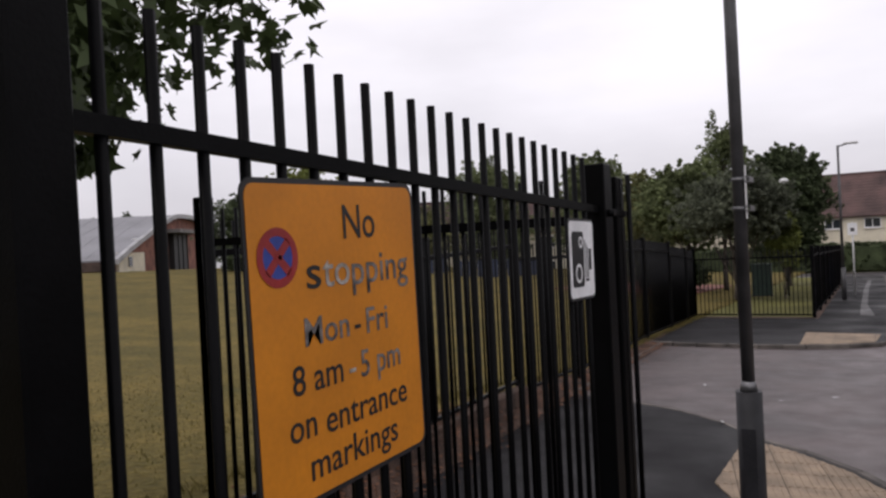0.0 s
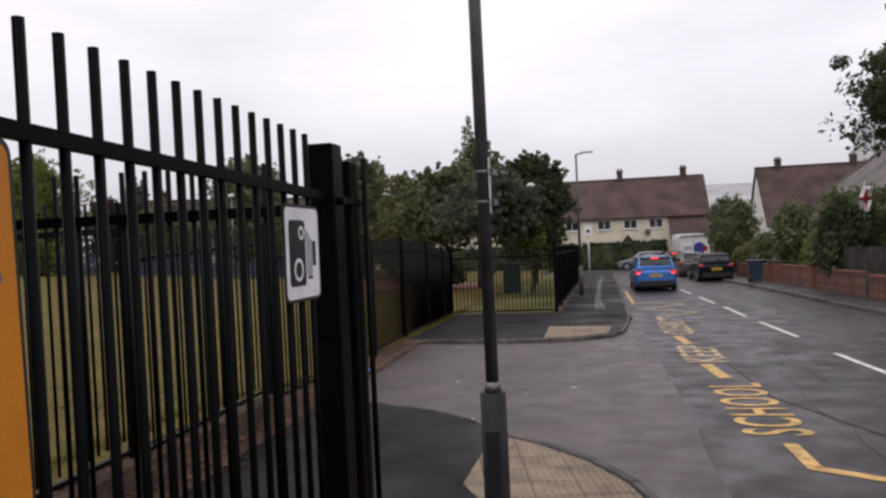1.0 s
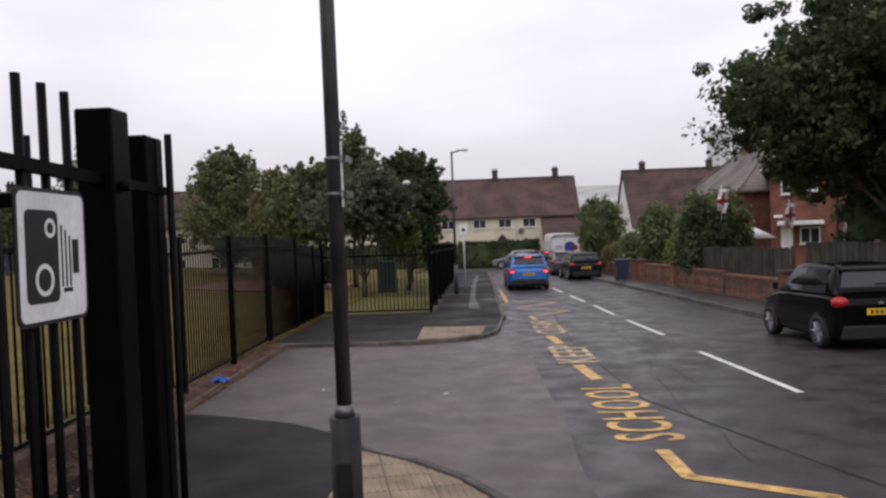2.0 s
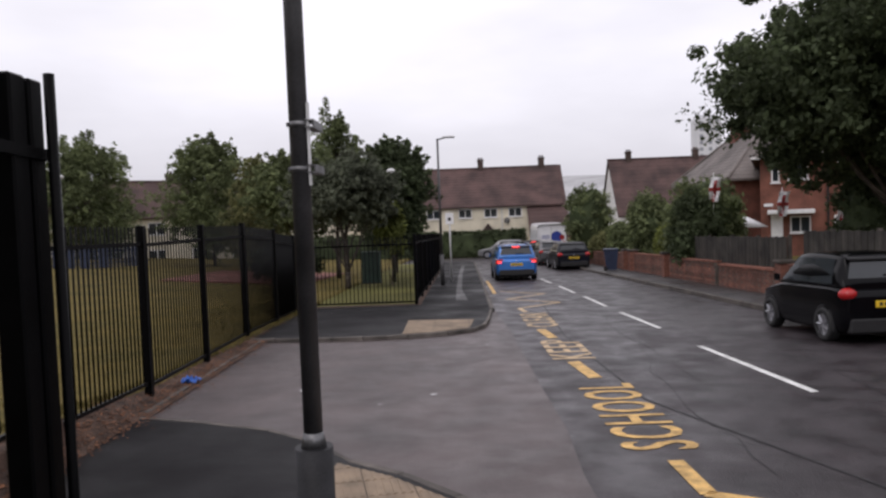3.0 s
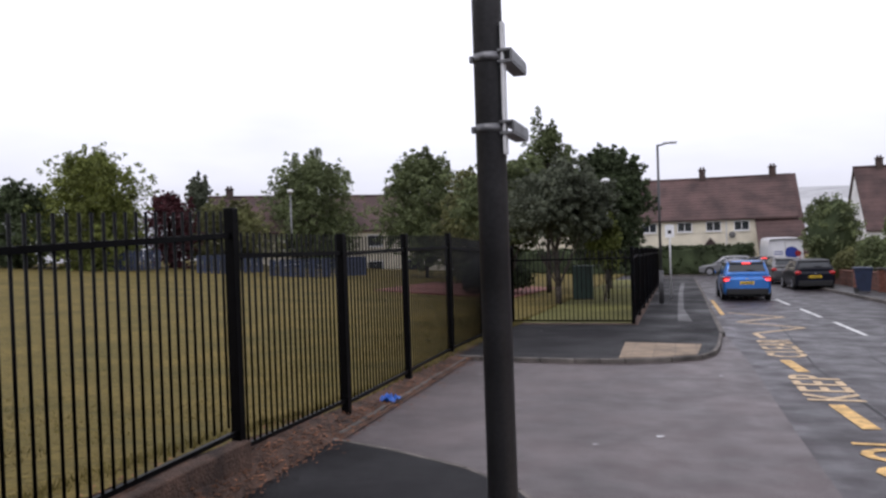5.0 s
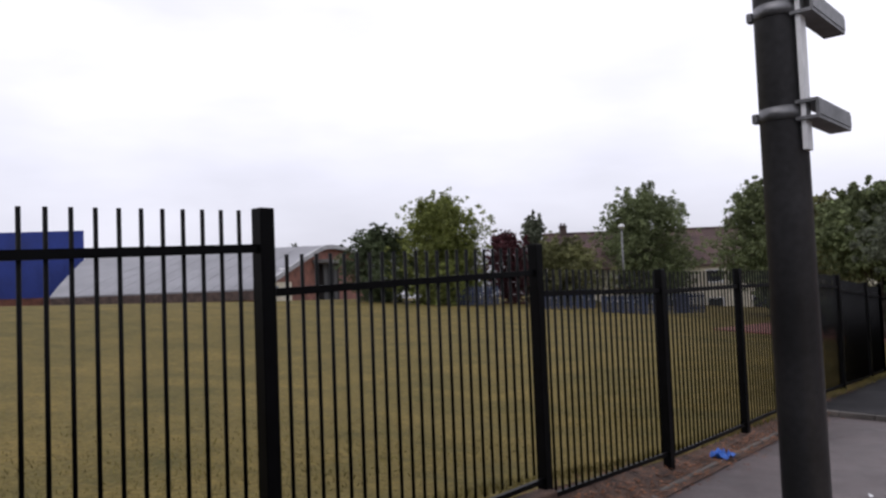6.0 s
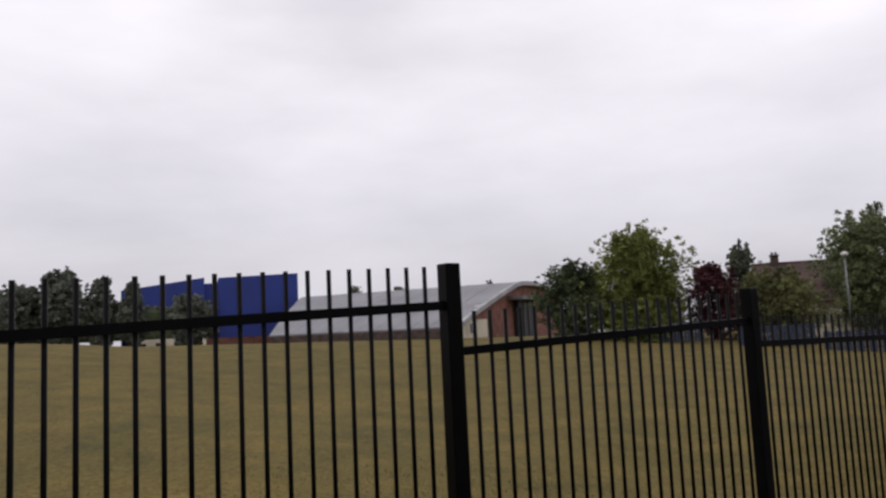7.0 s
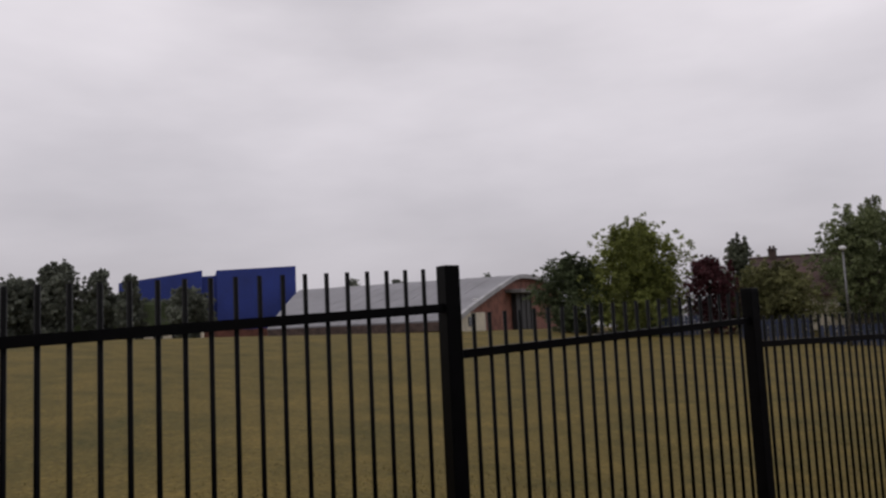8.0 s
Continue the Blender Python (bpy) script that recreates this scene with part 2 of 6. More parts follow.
M["brake_glow"] = glow("lit_brake_lamp", (1.0, 0.06, 0.05), 2.2)


# ---- mesh helpers ----
def gz(y):
    """The road falls gently away from the camera."""
    return -0.026 * (y - 8)


def smooth(a):
    a = min(1.0, max(0.0, a))
    return a * a * (3 - 2 * a)


def field_z(x, y):
    """The playing field behind the fence."""
    return gz(y) + 0.1 + 0.33 * smooth((14 - y) / 6) + 2.1 * smooth((-x - 4) / 42)


def box(bm, x0, x1, y0, y1, z0, z1, bevel=0.0):
    vs = [bm.verts.new((x, y, z)) for z in (z0, z1) for y in (y0, y1) for x in (x0, x1)]
    fs = [bm.faces.new([vs[i] for i in q]) for q in ((0, 2, 3, 1), (4, 5, 7, 6), (0, 1, 5, 4), (2, 6, 7, 3), (0, 4, 6, 2), (1, 3, 7, 5))]
    if bevel:
        bmesh.ops.bevel(bm, geom=list({e for f in fs for e in f.edges}), offset=bevel, segments=1, affect="EDGES")
    return vs


def tube(bm, a, b, r0, r1=None, seg=8, caps=True):
    """A round bar from a to b, tapered where r1 is given."""
    a, b, r1 = Vector(a), Vector(b), r0 if r1 is None else r1
    q = (b - a).to_track_quat("Z", "Y")
    ra, rb = [], []
    for i in range(seg):
        c = q @ Vector((math.cos(2 * math.pi * i / seg), math.sin(2 * math.pi * i / seg), 0))
        ra.append(bm.verts.new(a + c * r0))
        rb.append(bm.verts.new(b + c * r1))
    for i in range(seg):
        f = bm.faces.new((ra[i], ra[(i + 1) % seg], rb[(i + 1) % seg], rb[i]))
        f.smooth = seg > 6
    if caps:
        bm.faces.new(ra[::-1])
        bm.faces.new(rb)


def poly(bm, pts, z0=None, depth=0.0):
    """A flat polygon of (x, y, z), with a skirt when depth is given."""
    top = [bm.verts.new(p) for p in pts]
    f = bm.faces.new(top)
    if f.normal.z < 0 or (f.normal_update() or f.normal.z < 0):
        f.normal_flip()
    if depth:
        low = [bm.verts.new((p[0], p[1], p[2] - depth)) for p in pts]
        for i in range(len(pts)):
            j = (i + 1) % len(pts)
            bm.faces.new((top[i], low[i], low[j], top[j]))
    return f


def mesh_of(bm, name, mat):
    bmesh.ops.recalc_face_normals(bm, faces=bm.faces)
    me = bpy.data.meshes.new(name)
    bm.to_mesh(me)
    bm.free()
    me.materials.append(mat)
    return me


def part(name, bm, mat, parent=None, label="", m=None):
    ob = new(name, mesh_of(bm, name, mat) if isinstance(bm, bmesh.types.BMesh) else bm)
    ob.parent = parent
    if m is not None:
        ob.matrix_basis = m
    if label:
        ob["label"] = label
    return ob


def thing(name, label, category, m=None, group="", kind=""):
    ob = new(name)
    ob.empty_display_size = 0.2
    if m is not None:
        ob.matrix_basis = m
    return tagged(ob, label, category, group, kind)


def structure(name, bm, mat, label="", category=""):
    return tagged(part(name, bm, mat), label, category, "", "structure")


def bm_new():
    return bmesh.new()


def boxpart(name, dims, mat, parent, label="", bevel=0.0, m=None):
    bm = bmesh.new()
    box(bm, *dims, bevel)
    return part(name, bm, mat, parent, label, m)


def tubepart(name, a, b, r, mat, parent, label="", r1=None, seg=10):
    bm = bmesh.new()
    tube(bm, a, b, r, r1, seg)
    return part(name, bm, mat, parent, label)


def lettering(body, mat, parent, m, size=1.0, sx=1.0, sy=1.0, name="lettering", extrude=0.001, spacing=1.0, align="LEFT", weight=0.0):
    """Words in the built-in font as a mesh in the xy plane of m."""
    cu = bpy.data.curves.new(name, "FONT")
    cu.body, cu.size, cu.extrude, cu.align_x, cu.space_character = body, size, extrude, align, spacing
    cu.resolution_u = 3
    cu.offset = weight
    tmp = bpy.data.objects.new(name + "_tmp", cu)
    scene.collection.objects.link(tmp)
    bpy.context.view_layer.update()
    me = bpy.data.meshes.new_from_object(tmp.evaluated_get(bpy.context.evaluated_depsgraph_get()))
    bpy.data.objects.remove(tmp)
    me.materials.clear()
    me.materials.append(mat)
    me.transform(Matrix.Diagonal((sx, sy, 1, 1)))
    ob = new(name, me)
    ob.parent = parent
    ob.matrix_basis = m
    return ob


# ---- ground, road and pavements ----
def kerb_right(y):
    return 8.1 - 0.05 * (y - 18)


def ground_height(x, y):
    if x < -3.95:
        z = field_z(x, y)
        if y > 25.5:
            z = min(z, gz(y) + 0.15 + rise_only(x, y))
    elif x > kerb_right(min(y, 60)) + 2.1 and y < 58:
        z = gz(y) + 0.5 * smooth((x - 9) / 8)
    else:
        z = gz(y) - 0.3
    if y > 85:
        z = min(z, gz(85) - 0.035 * (y - 85)) if y < 400 else gz(85) - 0.035 * 315
    return z


def rise_only(x, y):
    return 2.1 * smooth((-x - 4) / 42)


def build_ground():
    xs = [-1500, -700, -350, -200, -140] + [-110 + 6 * i for i in range(15)] + [-22 + 2 * i for i in range(9)] + [-4.6, -4.2, -3.98, -3.9, 0, 4, 8, 9.5, 10, 11, 12, 14, 18, 24, 32, 44, 60, 90, 140, 220, 400, 800, 1500]
    ys = [-600, -250, -120, -60, -30, -15] + [-10 + 2 * i for i in range(48)] + [90, 100, 120, 150, 200, 300, 400, 700, 1500]
    bm = bm_new()
    vs = [[bm.verts.new((x, y, ground_height(x, y))) for x in xs] for y in ys]
    for j in range(len(ys) - 1):
        for i in range(len(xs) - 1):
            bm.faces.new((vs[j][i], vs[j][i + 1], vs[j + 1][i + 1], vs[j + 1][i])).smooth = True
    return structure("ground", bm, M["grass"], "dry mown yellowish-green grass sports field and surrounding land", "ground")


def flat(name, pts, dz, mat, label, category, depth=0.25):
    bm = bm_new()
    poly(bm, [(x, y, gz(y) + dz) for x, y in pts], depth=depth)
    return structure(name, bm, M[mat], label, category)


EDGE_NEAR = [(-3.34, 11.6), (-2.5, 11.3), (-1.5, 10.8), (-0.87, 10.24), (-0.42, 9.58), (0.1, 9.15), (0.6, 8.55), (0.95, 7.9), (1.18, 7.15), (1.3, 6.2), (1.38, 4.5)]
EDGE_FAR = [(-3.8, 18.2), (-2.7, 18.05), (-1.4, 17.95), (-0.5, 18.05), (0.3, 18.35), (0.84, 18.75), (1.1, 19.4), (1.22, 20.3), (1.38, 22.6)]
build_ground()
flat("road", [(1.3, -30), (12.5, -30), (kerb_right(0), 0), (kerb_right(18), 18), (kerb_right(40), 40), (kerb_right(57), 57), (45, 57), (45, 67.5), (-45, 67.5), (-45, 57), (1.3, 57)],
     -0.02, "asphalt_road", "damp dark asphalt road with patched seams", "road")
flat("driveway_apron", [(1.66, 4.0), (1.72, 7.0), (1.68, 9.1), (1.74, 10.6), (1.7, 13.0), (1.66, 18.8), (1.5, 23.0)] + EDGE_FAR[::-1] + [(-3.45, 15.0)] + EDGE_NEAR, 0.006, "asphalt_apron", "worn grey asphalt driveway crossover, damp", "driveway")
flat("pavement_1", [(-2.9, -30), (1.38, -30)] + EDGE_NEAR[::-1] + [(-2.96, 4.6)], 0.045, "asphalt_path", "dark resurfaced asphalt footway beside the railings", "pavement")
flat("pavement_2", EDGE_FAR + [(1.4, 57), (-0.68, 57), (-0.72, 24.85), (-4.0, 24.85)], 0.09, "asphalt_path", "dark asphalt footway beyond the driveway", "pavement")
flat("pavement_3", [(kerb_right(-20) + 0.1, -20), (kerb_right(-20) + 1.5, -20), (kerb_right(57) + 1.5, 57), (kerb_right(57) + 0.1, 57)], 0.09, "asphalt_old", "old grey asphalt footway along the garden walls", "pavement")
# Paler asphalt laid on top to stand for the footway's wet reflection.
flat("footway_patch", [(0.42, 25.6), (0.8, 25.5), (0.6, 30), (0.62, 40), (0.75, 50), (0.55, 50), (0.42, 40), (0.4, 30)], 0.094, "asphalt_old", "paler strip laid for the wet sheen on the footway", "pavement", 0.0)


def fence_x(y):
    """The line of the field railings."""
    return -3.22 - 0.04 * (min(y, 24.8) - 4.3)


def margin(name, x_out, x_in, mat, label, dz):
    """A strip along the railings, from an outer to an inner line."""
    bm = bm_new()
    rows = []
    for k in range(56):
        y = 2.6 + k * 0.4
        a, b = x_out(y), x_in(y)
        rows.append([bm.verts.new((x, y, z + 0.012 * noise.noise(Vector((x * 3, y * 3, 0))))) for x, z in ((a, dz(a, y, 0)), ((a + b) / 2, dz((a + b) / 2, y, 0.5)), (b, dz(b, y, 1)))])
    for r, s in zip(rows, rows[1:]):
        for i in (0, 1):
            bm.faces.new((r[i], r[i + 1], s[i + 1], s[i])).smooth = True
    return structure(name, bm, M[mat], label, "verge")


margin("verge_1", lambda y: fence_x(y) + 0.32, lambda y: fence_x(y) - 0.14, "soil", "strip of bare reddish soil and leaf litter under the railings", lambda x, y, f: (gz(y) + 0.02) * (1 - f) + (field_z(x, y) + 0.02) * f)
margin("verge_2", lambda y: fence_x(y) - 0.13, lambda y: -4.8, "grass", "grass margin against the railings", lambda x, y, f: field_z(x, y) + 0.02)


flat("verge_3", [(-4.3, 24.9), (-0.76, 24.9), (-0.72, 56.9), (-4.3, 56.9)], 0.06, "grass_far", "green mown grass beyond the cross railings", "verge")


flat("verge_4", [(-4.2, 24.62), (-0.6, 24.62), (-0.6, 45), (-0.78, 45), (-0.78, 24.98), (-4.2, 24.98)], 0.1, "soil", "reddish soil and leaf litter under the cross railings", "verge", 0.05)


def kerb_run(name, pts, dz, width, length, label, height=0.16):
    """Kerb stones laid end to end along a line of points."""
    run = thing(name, label, "kerb", kind="structure")
    stones = []
    for (x0, y0), (x1, y1) in zip(pts, pts[1:]):
        d = math.hypot(x1 - x0, y1 - y0)
        k = max(1, round(d / length))
        for i in range(k):
            a, b = i / k, (i + 1) / k
            stones.append(((x0 + (x1 - x0) * (a + b) / 2, y0 + (y1 - y0) * (a + b) / 2), d / k - 0.008, math.degrees(math.atan2(y1 - y0, x1 - x0))))
    for (x, y), ln, ang in stones:
        bm = bm_new()
        box(bm, -ln / 2, ln / 2, -width / 2, width / 2, -height, 0, 0.012)
        part("kerb_stone", bm, M["kerb"], run, m=pose(x, y, gz(y) + dz + random.uniform(-0.004, 0.004), 0, math.degrees(0.026 * math.sin(radians(ang))), ang))
    return run


kerb_run("kerb_1", EDGE_NEAR[:5], 0.05, 0.07, 0.9, "thin flush edging between dark footway and driveway")
kerb_run("kerb_2", EDGE_NEAR[4:], 0.052, 0.1, 0.6, "dropped kerb along the tactile paving")
kerb_run("kerb_3", EDGE_FAR, 0.095, 0.08, 0.6, "low concrete kerb at the far side of the driveway")
kerb_run("kerb_4", [(1.42, 22.7), (1.46, 40), (1.44, 56.9)], 0.10, 0.12, 0.9, "concrete kerb along the footway")
kerb_run("kerb_5", [(kerb_right(y) + 0.03, y) for y in (2, 14, 20, 28, 36, 46, 56.8)], 0.10, 0.13, 0.9, "concrete kerb along the opposite footway")
kerb_run("kerb_6", [(1.44, -6), (1.43, 4.4)], 0.06, 0.12, 0.9, "concrete kerb beside the near footway")
kerb_run("edging_1", [(-3.3, 11.8), (-3.42, 15.0), (-3.55, 18.1)], 0.07, 0.06, 0.9, "broken concrete edging against the soil strip")


def clipped(shape, outline):
    """The part of a polygon that lies inside a convex outline."""
    area = sum(outline[i - 1][0] * outline[i][1] - outline[i][0] * outline[i - 1][1] for i in range(len(outline)))
    for i in range(len(outline)):
        (ax, ay), (bx, by) = outline[i - 1], outline[i]
        side = [((bx - ax) * (y - ay) - (by - ay) * (x - ax)) * (1 if area > 0 else -1) for x, y in shape]
        kept = []
        for k in range(len(shape)):
            (x0, y0), (x1, y1), d0, d1 = shape[k - 1], shape[k], side[k - 1], side[k]
            if (d0 >= 0) != (d1 >= 0):
                f = d0 / (d0 - d1)
                kept.append((x0 + (x1 - x0) * f, y0 + (y1 - y0) * f))
            if d1 >= 0:
                kept.append((x1, y1))
        shape = kept
        if len(shape) < 3:
            return []
    return shape


def tactile(name, outline, slab, ang, dz, label):
    """Buff ribbed slabs laid in rows and cut to an outline."""
    t = thing(name, label, "tactile paving", kind="structure")
    ca, sa = math.cos(radians(ang)), math.sin(radians(ang))
    cx, cy = outline[0]
    h = slab / 2 - 0.004
    for j in range(-18, 19):
        for i in range(-18, 19):
            u, v = i * slab, j * slab

            def rect(u0, u1, v0, v1):
                return clipped([(cx + (u + a) * ca - (v + b) * sa, cy + (u + a) * sa + (v + b) * ca) for a, b in ((u0, v0), (u1, v0), (u1, v1), (u0, v1))], outline)

            base = rect(-h, h, -h, h)
            if not base:
                continue
            bm = bm_new()
            poly(bm, [(x, y, gz(y) + dz) for x, y in base], depth=0.05)
            for k in range(6):
                c = -h + (k + 0.5) * 2 * h / 6
                rib = rect(c - 0.014, c + 0.014, -h + 0.012, h - 0.012)
                if rib:
                    poly(bm, [(x, y, gz(y) + dz + 0.006) for x, y in rib], depth=0.006)
            part("paving_slab", bm, M["buff"], t)
    return t


tactile("tactile_paving_1", [(-0.53, 9.5), (0.02, 9.06), (0.52, 8.48), (0.86, 7.86), (1.09, 7.11), (1.22, 6.2), (1.27, 5.1), (0.55, 5.6), (-0.55, 7.7)], 0.4, 12, 0.052, "buff ribbed tactile slabs cut to the curve of the dropped kerb")
tactile("tactile_paving_2", [(-0.62, 18.14), (0.26, 18.42), (0.78, 18.82), (0.9, 20.4), (-0.66, 20.6)], 0.4, 0, 0.098, "buff ribbed tactile slabs at the far dropped kerb")


# ---- road markings ----
def strip(bm, a, b, w, dz=-0.014):
    a, b = Vector((*a, 0)), Vector((*b, 0))
    s = (b - a).normalized().cross(Vector((0, 0, 1))) * w / 2
    poly(bm, [(p.x, p.y, gz(p.y) + dz) for p in (a - s, b - s, b + s, a + s)])


def marking(name, segs, w, mat, label):
    bm = bm_new()
    for a, b in segs:
        strip(bm, a, b, w)
    return tagged(part(name, bm, M[mat]), label, "road marking", "", "structure")


centre = [(5.03, 12.1), (4.81, 16.0), (4.77, 18.5), (4.62, 21.75), (4.56, 23.3), (4.48, 26.6), (4.4, 28.1), (4.3, 31.4), (4.2, 33.2), (4.1, 36.4), (4.0, 38.3), (3.9, 41.2), (3.85, 43.5), (3.75, 46.5)]
for a, b in zip(centre[::2], centre[1::2]):
    marking("centre_dash", [(a, b)], 0.11, "white_line", "worn white centre line dash on asphalt")
marking("zigzag_line", [((2.57, 9.5), (2.59, 8.6)), ((2.57, 8.62), (3.62, 7.98)), ((3.62, 8.02), (2.75, 6.9)), ((2.77, 6.95), (3.7, 5.6))], 0.15, "yellow", "yellow zigzag school entrance line")
marking("yellow_dash", [((2.42, 14.85), (2.54, 13.45))], 0.2, "yellow", "short yellow line between painted words")
marking("yellow_dash", [((2.32, 19.0), (2.43, 17.6))], 0.2, "yellow", "short yellow line between painted words")
marking("zigzag_line", [((2.3, 22.6), (2.2, 23.6)), ((2.2, 23.6), (3.5, 25.0)), ((3.5, 25.0), (2.0, 26.6)), ((2.0, 26.6), (3.4, 28.2)), ((3.4, 28.2), (1.95, 29.8))], 0.14, "yellow_worn", "faded yellow zigzag school entrance line")
marking("yellow_line", [((1.75, 29), (1.7, 36))], 0.13, "yellow", "yellow line beside the kerb")
marking("faded_letters", [((2.2 + 0.25 * i, 37.0 + 0.12 * (i % 3)), (2.25 + 0.25 * i, 38.3)) for i in range(6)], 0.08, "white_line", "faded white lettering too worn to read")
marking("road_seam", [((2.9, 12.0), (4.2, 8.0)), ((2.9, 12.0), (2.7, 18.0)), ((2.7, 18.0), (3.0, 26.0))], 0.03, "trim_black", "dark tar seam in the asphalt")
rng = random.Random(41)
for x, y, dx, dy, k in ((3.3, 9.0, 0.02, 0.5, 18), (5.9, 10.0, -0.03, 0.5, 40), (2.2, 14.2, 0.5, 0.12, 8), (2.0, 18.4, 0.5, -0.1, 7), (3.9, 13.0, 0.0, 0.5, 26), (6.6, 20.0, -0.02, 0.5, 30), (2.4, 24.0, 0.5, 0.05, 9)):
    segs = []
    for j in range(k):
        x1, y1 = x + dx + rng.gauss(0, 0.07), y + dy + rng.gauss(0, 0.07)
        segs.append(((x, y), (x1, y1)))
        x, y = x1, y1
    bm = bm_new()
    for a, b in segs:
        strip(bm, a, b, rng.uniform(0.005, 0.014), -0.0145)
    tagged(part("road_crack", bm, M["trim_black"]), "thin dark meandering crack in the asphalt", "crack", "", "structure")
for body, y0, y1, x0, x1 in (("SCHOOL", 9.85, 13.0, 2.18, 2.93), ("KEEP", 15.1, 17.3, 2.12, 2.84), ("CLEAR", 19.4, 22.3, 2.08, 2.8)):
    t = lettering(body, M["yellow" if body == "SCHOOL" else "yellow_worn"], None, pose(0, 0, 0), size=1.0, extrude=0.0, spacing=1.12, name="road_lettering", weight=0.012)
    me = t.data
    co = [v.co.copy() for v in me.vertices]
    lo, hi = [min(c[i] for c in co) for i in (0, 1)], [max(c[i] for c in co) for i in (0, 1)]
    for v, c in zip(me.vertices, co):
        y = y0 + (c.x - lo[0]) / (hi[0] - lo[0]) * (y1 - y0)
        v.co = (x1 - (c.y - lo[1]) / (hi[1] - lo[1]) * (x1 - x0), y, gz(y) - 0.013)
    tagged(t, "yellow painted word %s on the asphalt" % body, "road marking", "", "structure")


# ---- railings ----
def bar_mesh(height, r=0.0125, seg=8):
    bm = bm_new()
    tube(bm, (0, 0, 0), (0, 0, height), r, None, seg)
    return mesh_of(bm, "pale", M["black_paint"])


def post_mesh(height, w=0.1):
    bm = bm_new()
    box(bm, -w / 2, w / 2, -w / 2, w / 2, 0, height, 0.006)
    return mesh_of(bm, "post", M["black_paint"])


def raked_bar(a, b, w, h):
    """A flat bar from a to b with plumb ends, w wide and h high, its axis through the middle."""
    bm = bm_new()
    a, b = Vector(a), Vector(b)
    s = Vector((b.y - a.y, a.x - b.x, 0)).normalized() * w / 2
    vs = [bm.verts.new(p + q * s + Vector((0, 0, r * h / 2))) for p in (a, b) for r in (-1, 1) for q in (-1, 1)]
    for q in ((0, 1, 3, 2), (4, 6, 7, 5), (0, 4, 5, 1), (2, 3, 7, 6), (0, 2, 6, 4), (1, 5, 7, 3)):
        bm.faces.new([vs[i] for i in q])
    return bm


def railing(name, label, posts, pitch=0.12, drop=0.225, post_w=0.1, group="school railings", seg=8, last=True):
    """Posts are (x, y, top of post, (top of panel at its start, at its end), (foot of panel at its start, at its end))."""
    f = thing(name, label, "fence", group=group)
    for i, (x, y, top, tops, feet) in enumerate(posts):
        base = top - 2.3
        if i < len(posts) - 1 or last:
            part("post", post_mesh(top - base, post_w), None, f, m=pose(x, y, base))
        if i == len(posts) - 1:
            break
        x1, y1 = posts[i + 1][:2]
        d = math.hypot(x1 - x, y1 - y)
        e = (post_w / 2 - 0.01) / d
        for z0, z1, hh in ((tops[0] - drop, tops[1] - drop, 0.05), (feet[0] + 0.03, feet[1] + 0.03, 0.042)):
            part("rail", raked_bar((x + (x1 - x) * e, y + (y1 - y) * e, z0), (x1 - (x1 - x) * e, y1 - (y1 - y) * e, z1), 0.04, hh), M["black_paint"], f)
        n = max(1, round((d - post_w) / pitch) - 1)
        me = bar_mesh(tops[0] - feet[0], 0.0125, seg)
        for k in range(n):
            q = (post_w / 2 + (k + 1) * (d - post_w) / (n + 1)) / d
            part("pale", me, None, f, m=pose(x + (x1 - x) * q, y + (y1 - y) * q, tops[1] * q + tops[0] * (1 - q) - (tops[0] - feet[0])))
    return f


def level(x, y, top, panel, tall=1.95):
    return (x, y, top, (panel, panel), (panel - tall, panel - tall))


railing("railing", "black painted steel railings stepping down along the field", [(fence_x(y), y, top, tops, feet) for y, top, tops, feet in (
    (4.32, 2.75, (2.585, 2.675), (0.55, 0.5)), (7.04, 2.69, (2.41, 2.49), (0.44, 0.41)), (9.97, 2.52, (2.3, 2.25), (0.25, 0.14)), (12.55, 2.27, (2.235, 2.225), (0.1, 0.04)),
    (15.12, 2.25, (2.22, 2.2), (0.04, -0.02)), (17.85, 2.25, (2.18, 2.05), (-0.02, -0.13)), (20.8, 2.08, (1.98, 1.82), (-0.13, -0.25)), (23.3, 1.86, (1.78, 1.72), (-0.25, -0.27)), (24.8, 1.8, (1.74, 1.74), (-0.25, -0.25)))], pitch=0.117)
railing("railing", "black painted steel railings across the grass beside the footway", [level(-4.04, 24.8, 1.76, 1.66), level(-0.72, 24.8, 1.74, 1.66)], last=False)
railing("railing", "black painted steel railings running along the footway", [level(-0.72, 24.8, 1.74, 1.66)] + [level(-0.72 + 0.01 * i, 24.8 + 2.75 * i, 1.74 - 0.072 * i, 1.66 - 0.072 * i) for i in range(1, 9)], seg=6, pitch=0.13)
railing("railing", "black painted steel return railing behind the open gate", [level(-3.22, 4.32, 2.75, 2.66, 2.05), level(-0.6, 4.42, 2.64, 2.64, 2.05)], last=False)

# bank of soil under the field railings
bm = bm_new()
for (y0, y1, t) in ((4.32, 7.04, 0.46), (7.04, 9.97, 0.37)):
    c = fence_x((y0 + y1) / 2)
    box(bm, c - 0.1, c + 0.07, y0, y1, gz(y1) - 0.2, t, 0.01)
structure("footing", bm, M["soil"], "bank of bare soil under the railings", "footing")


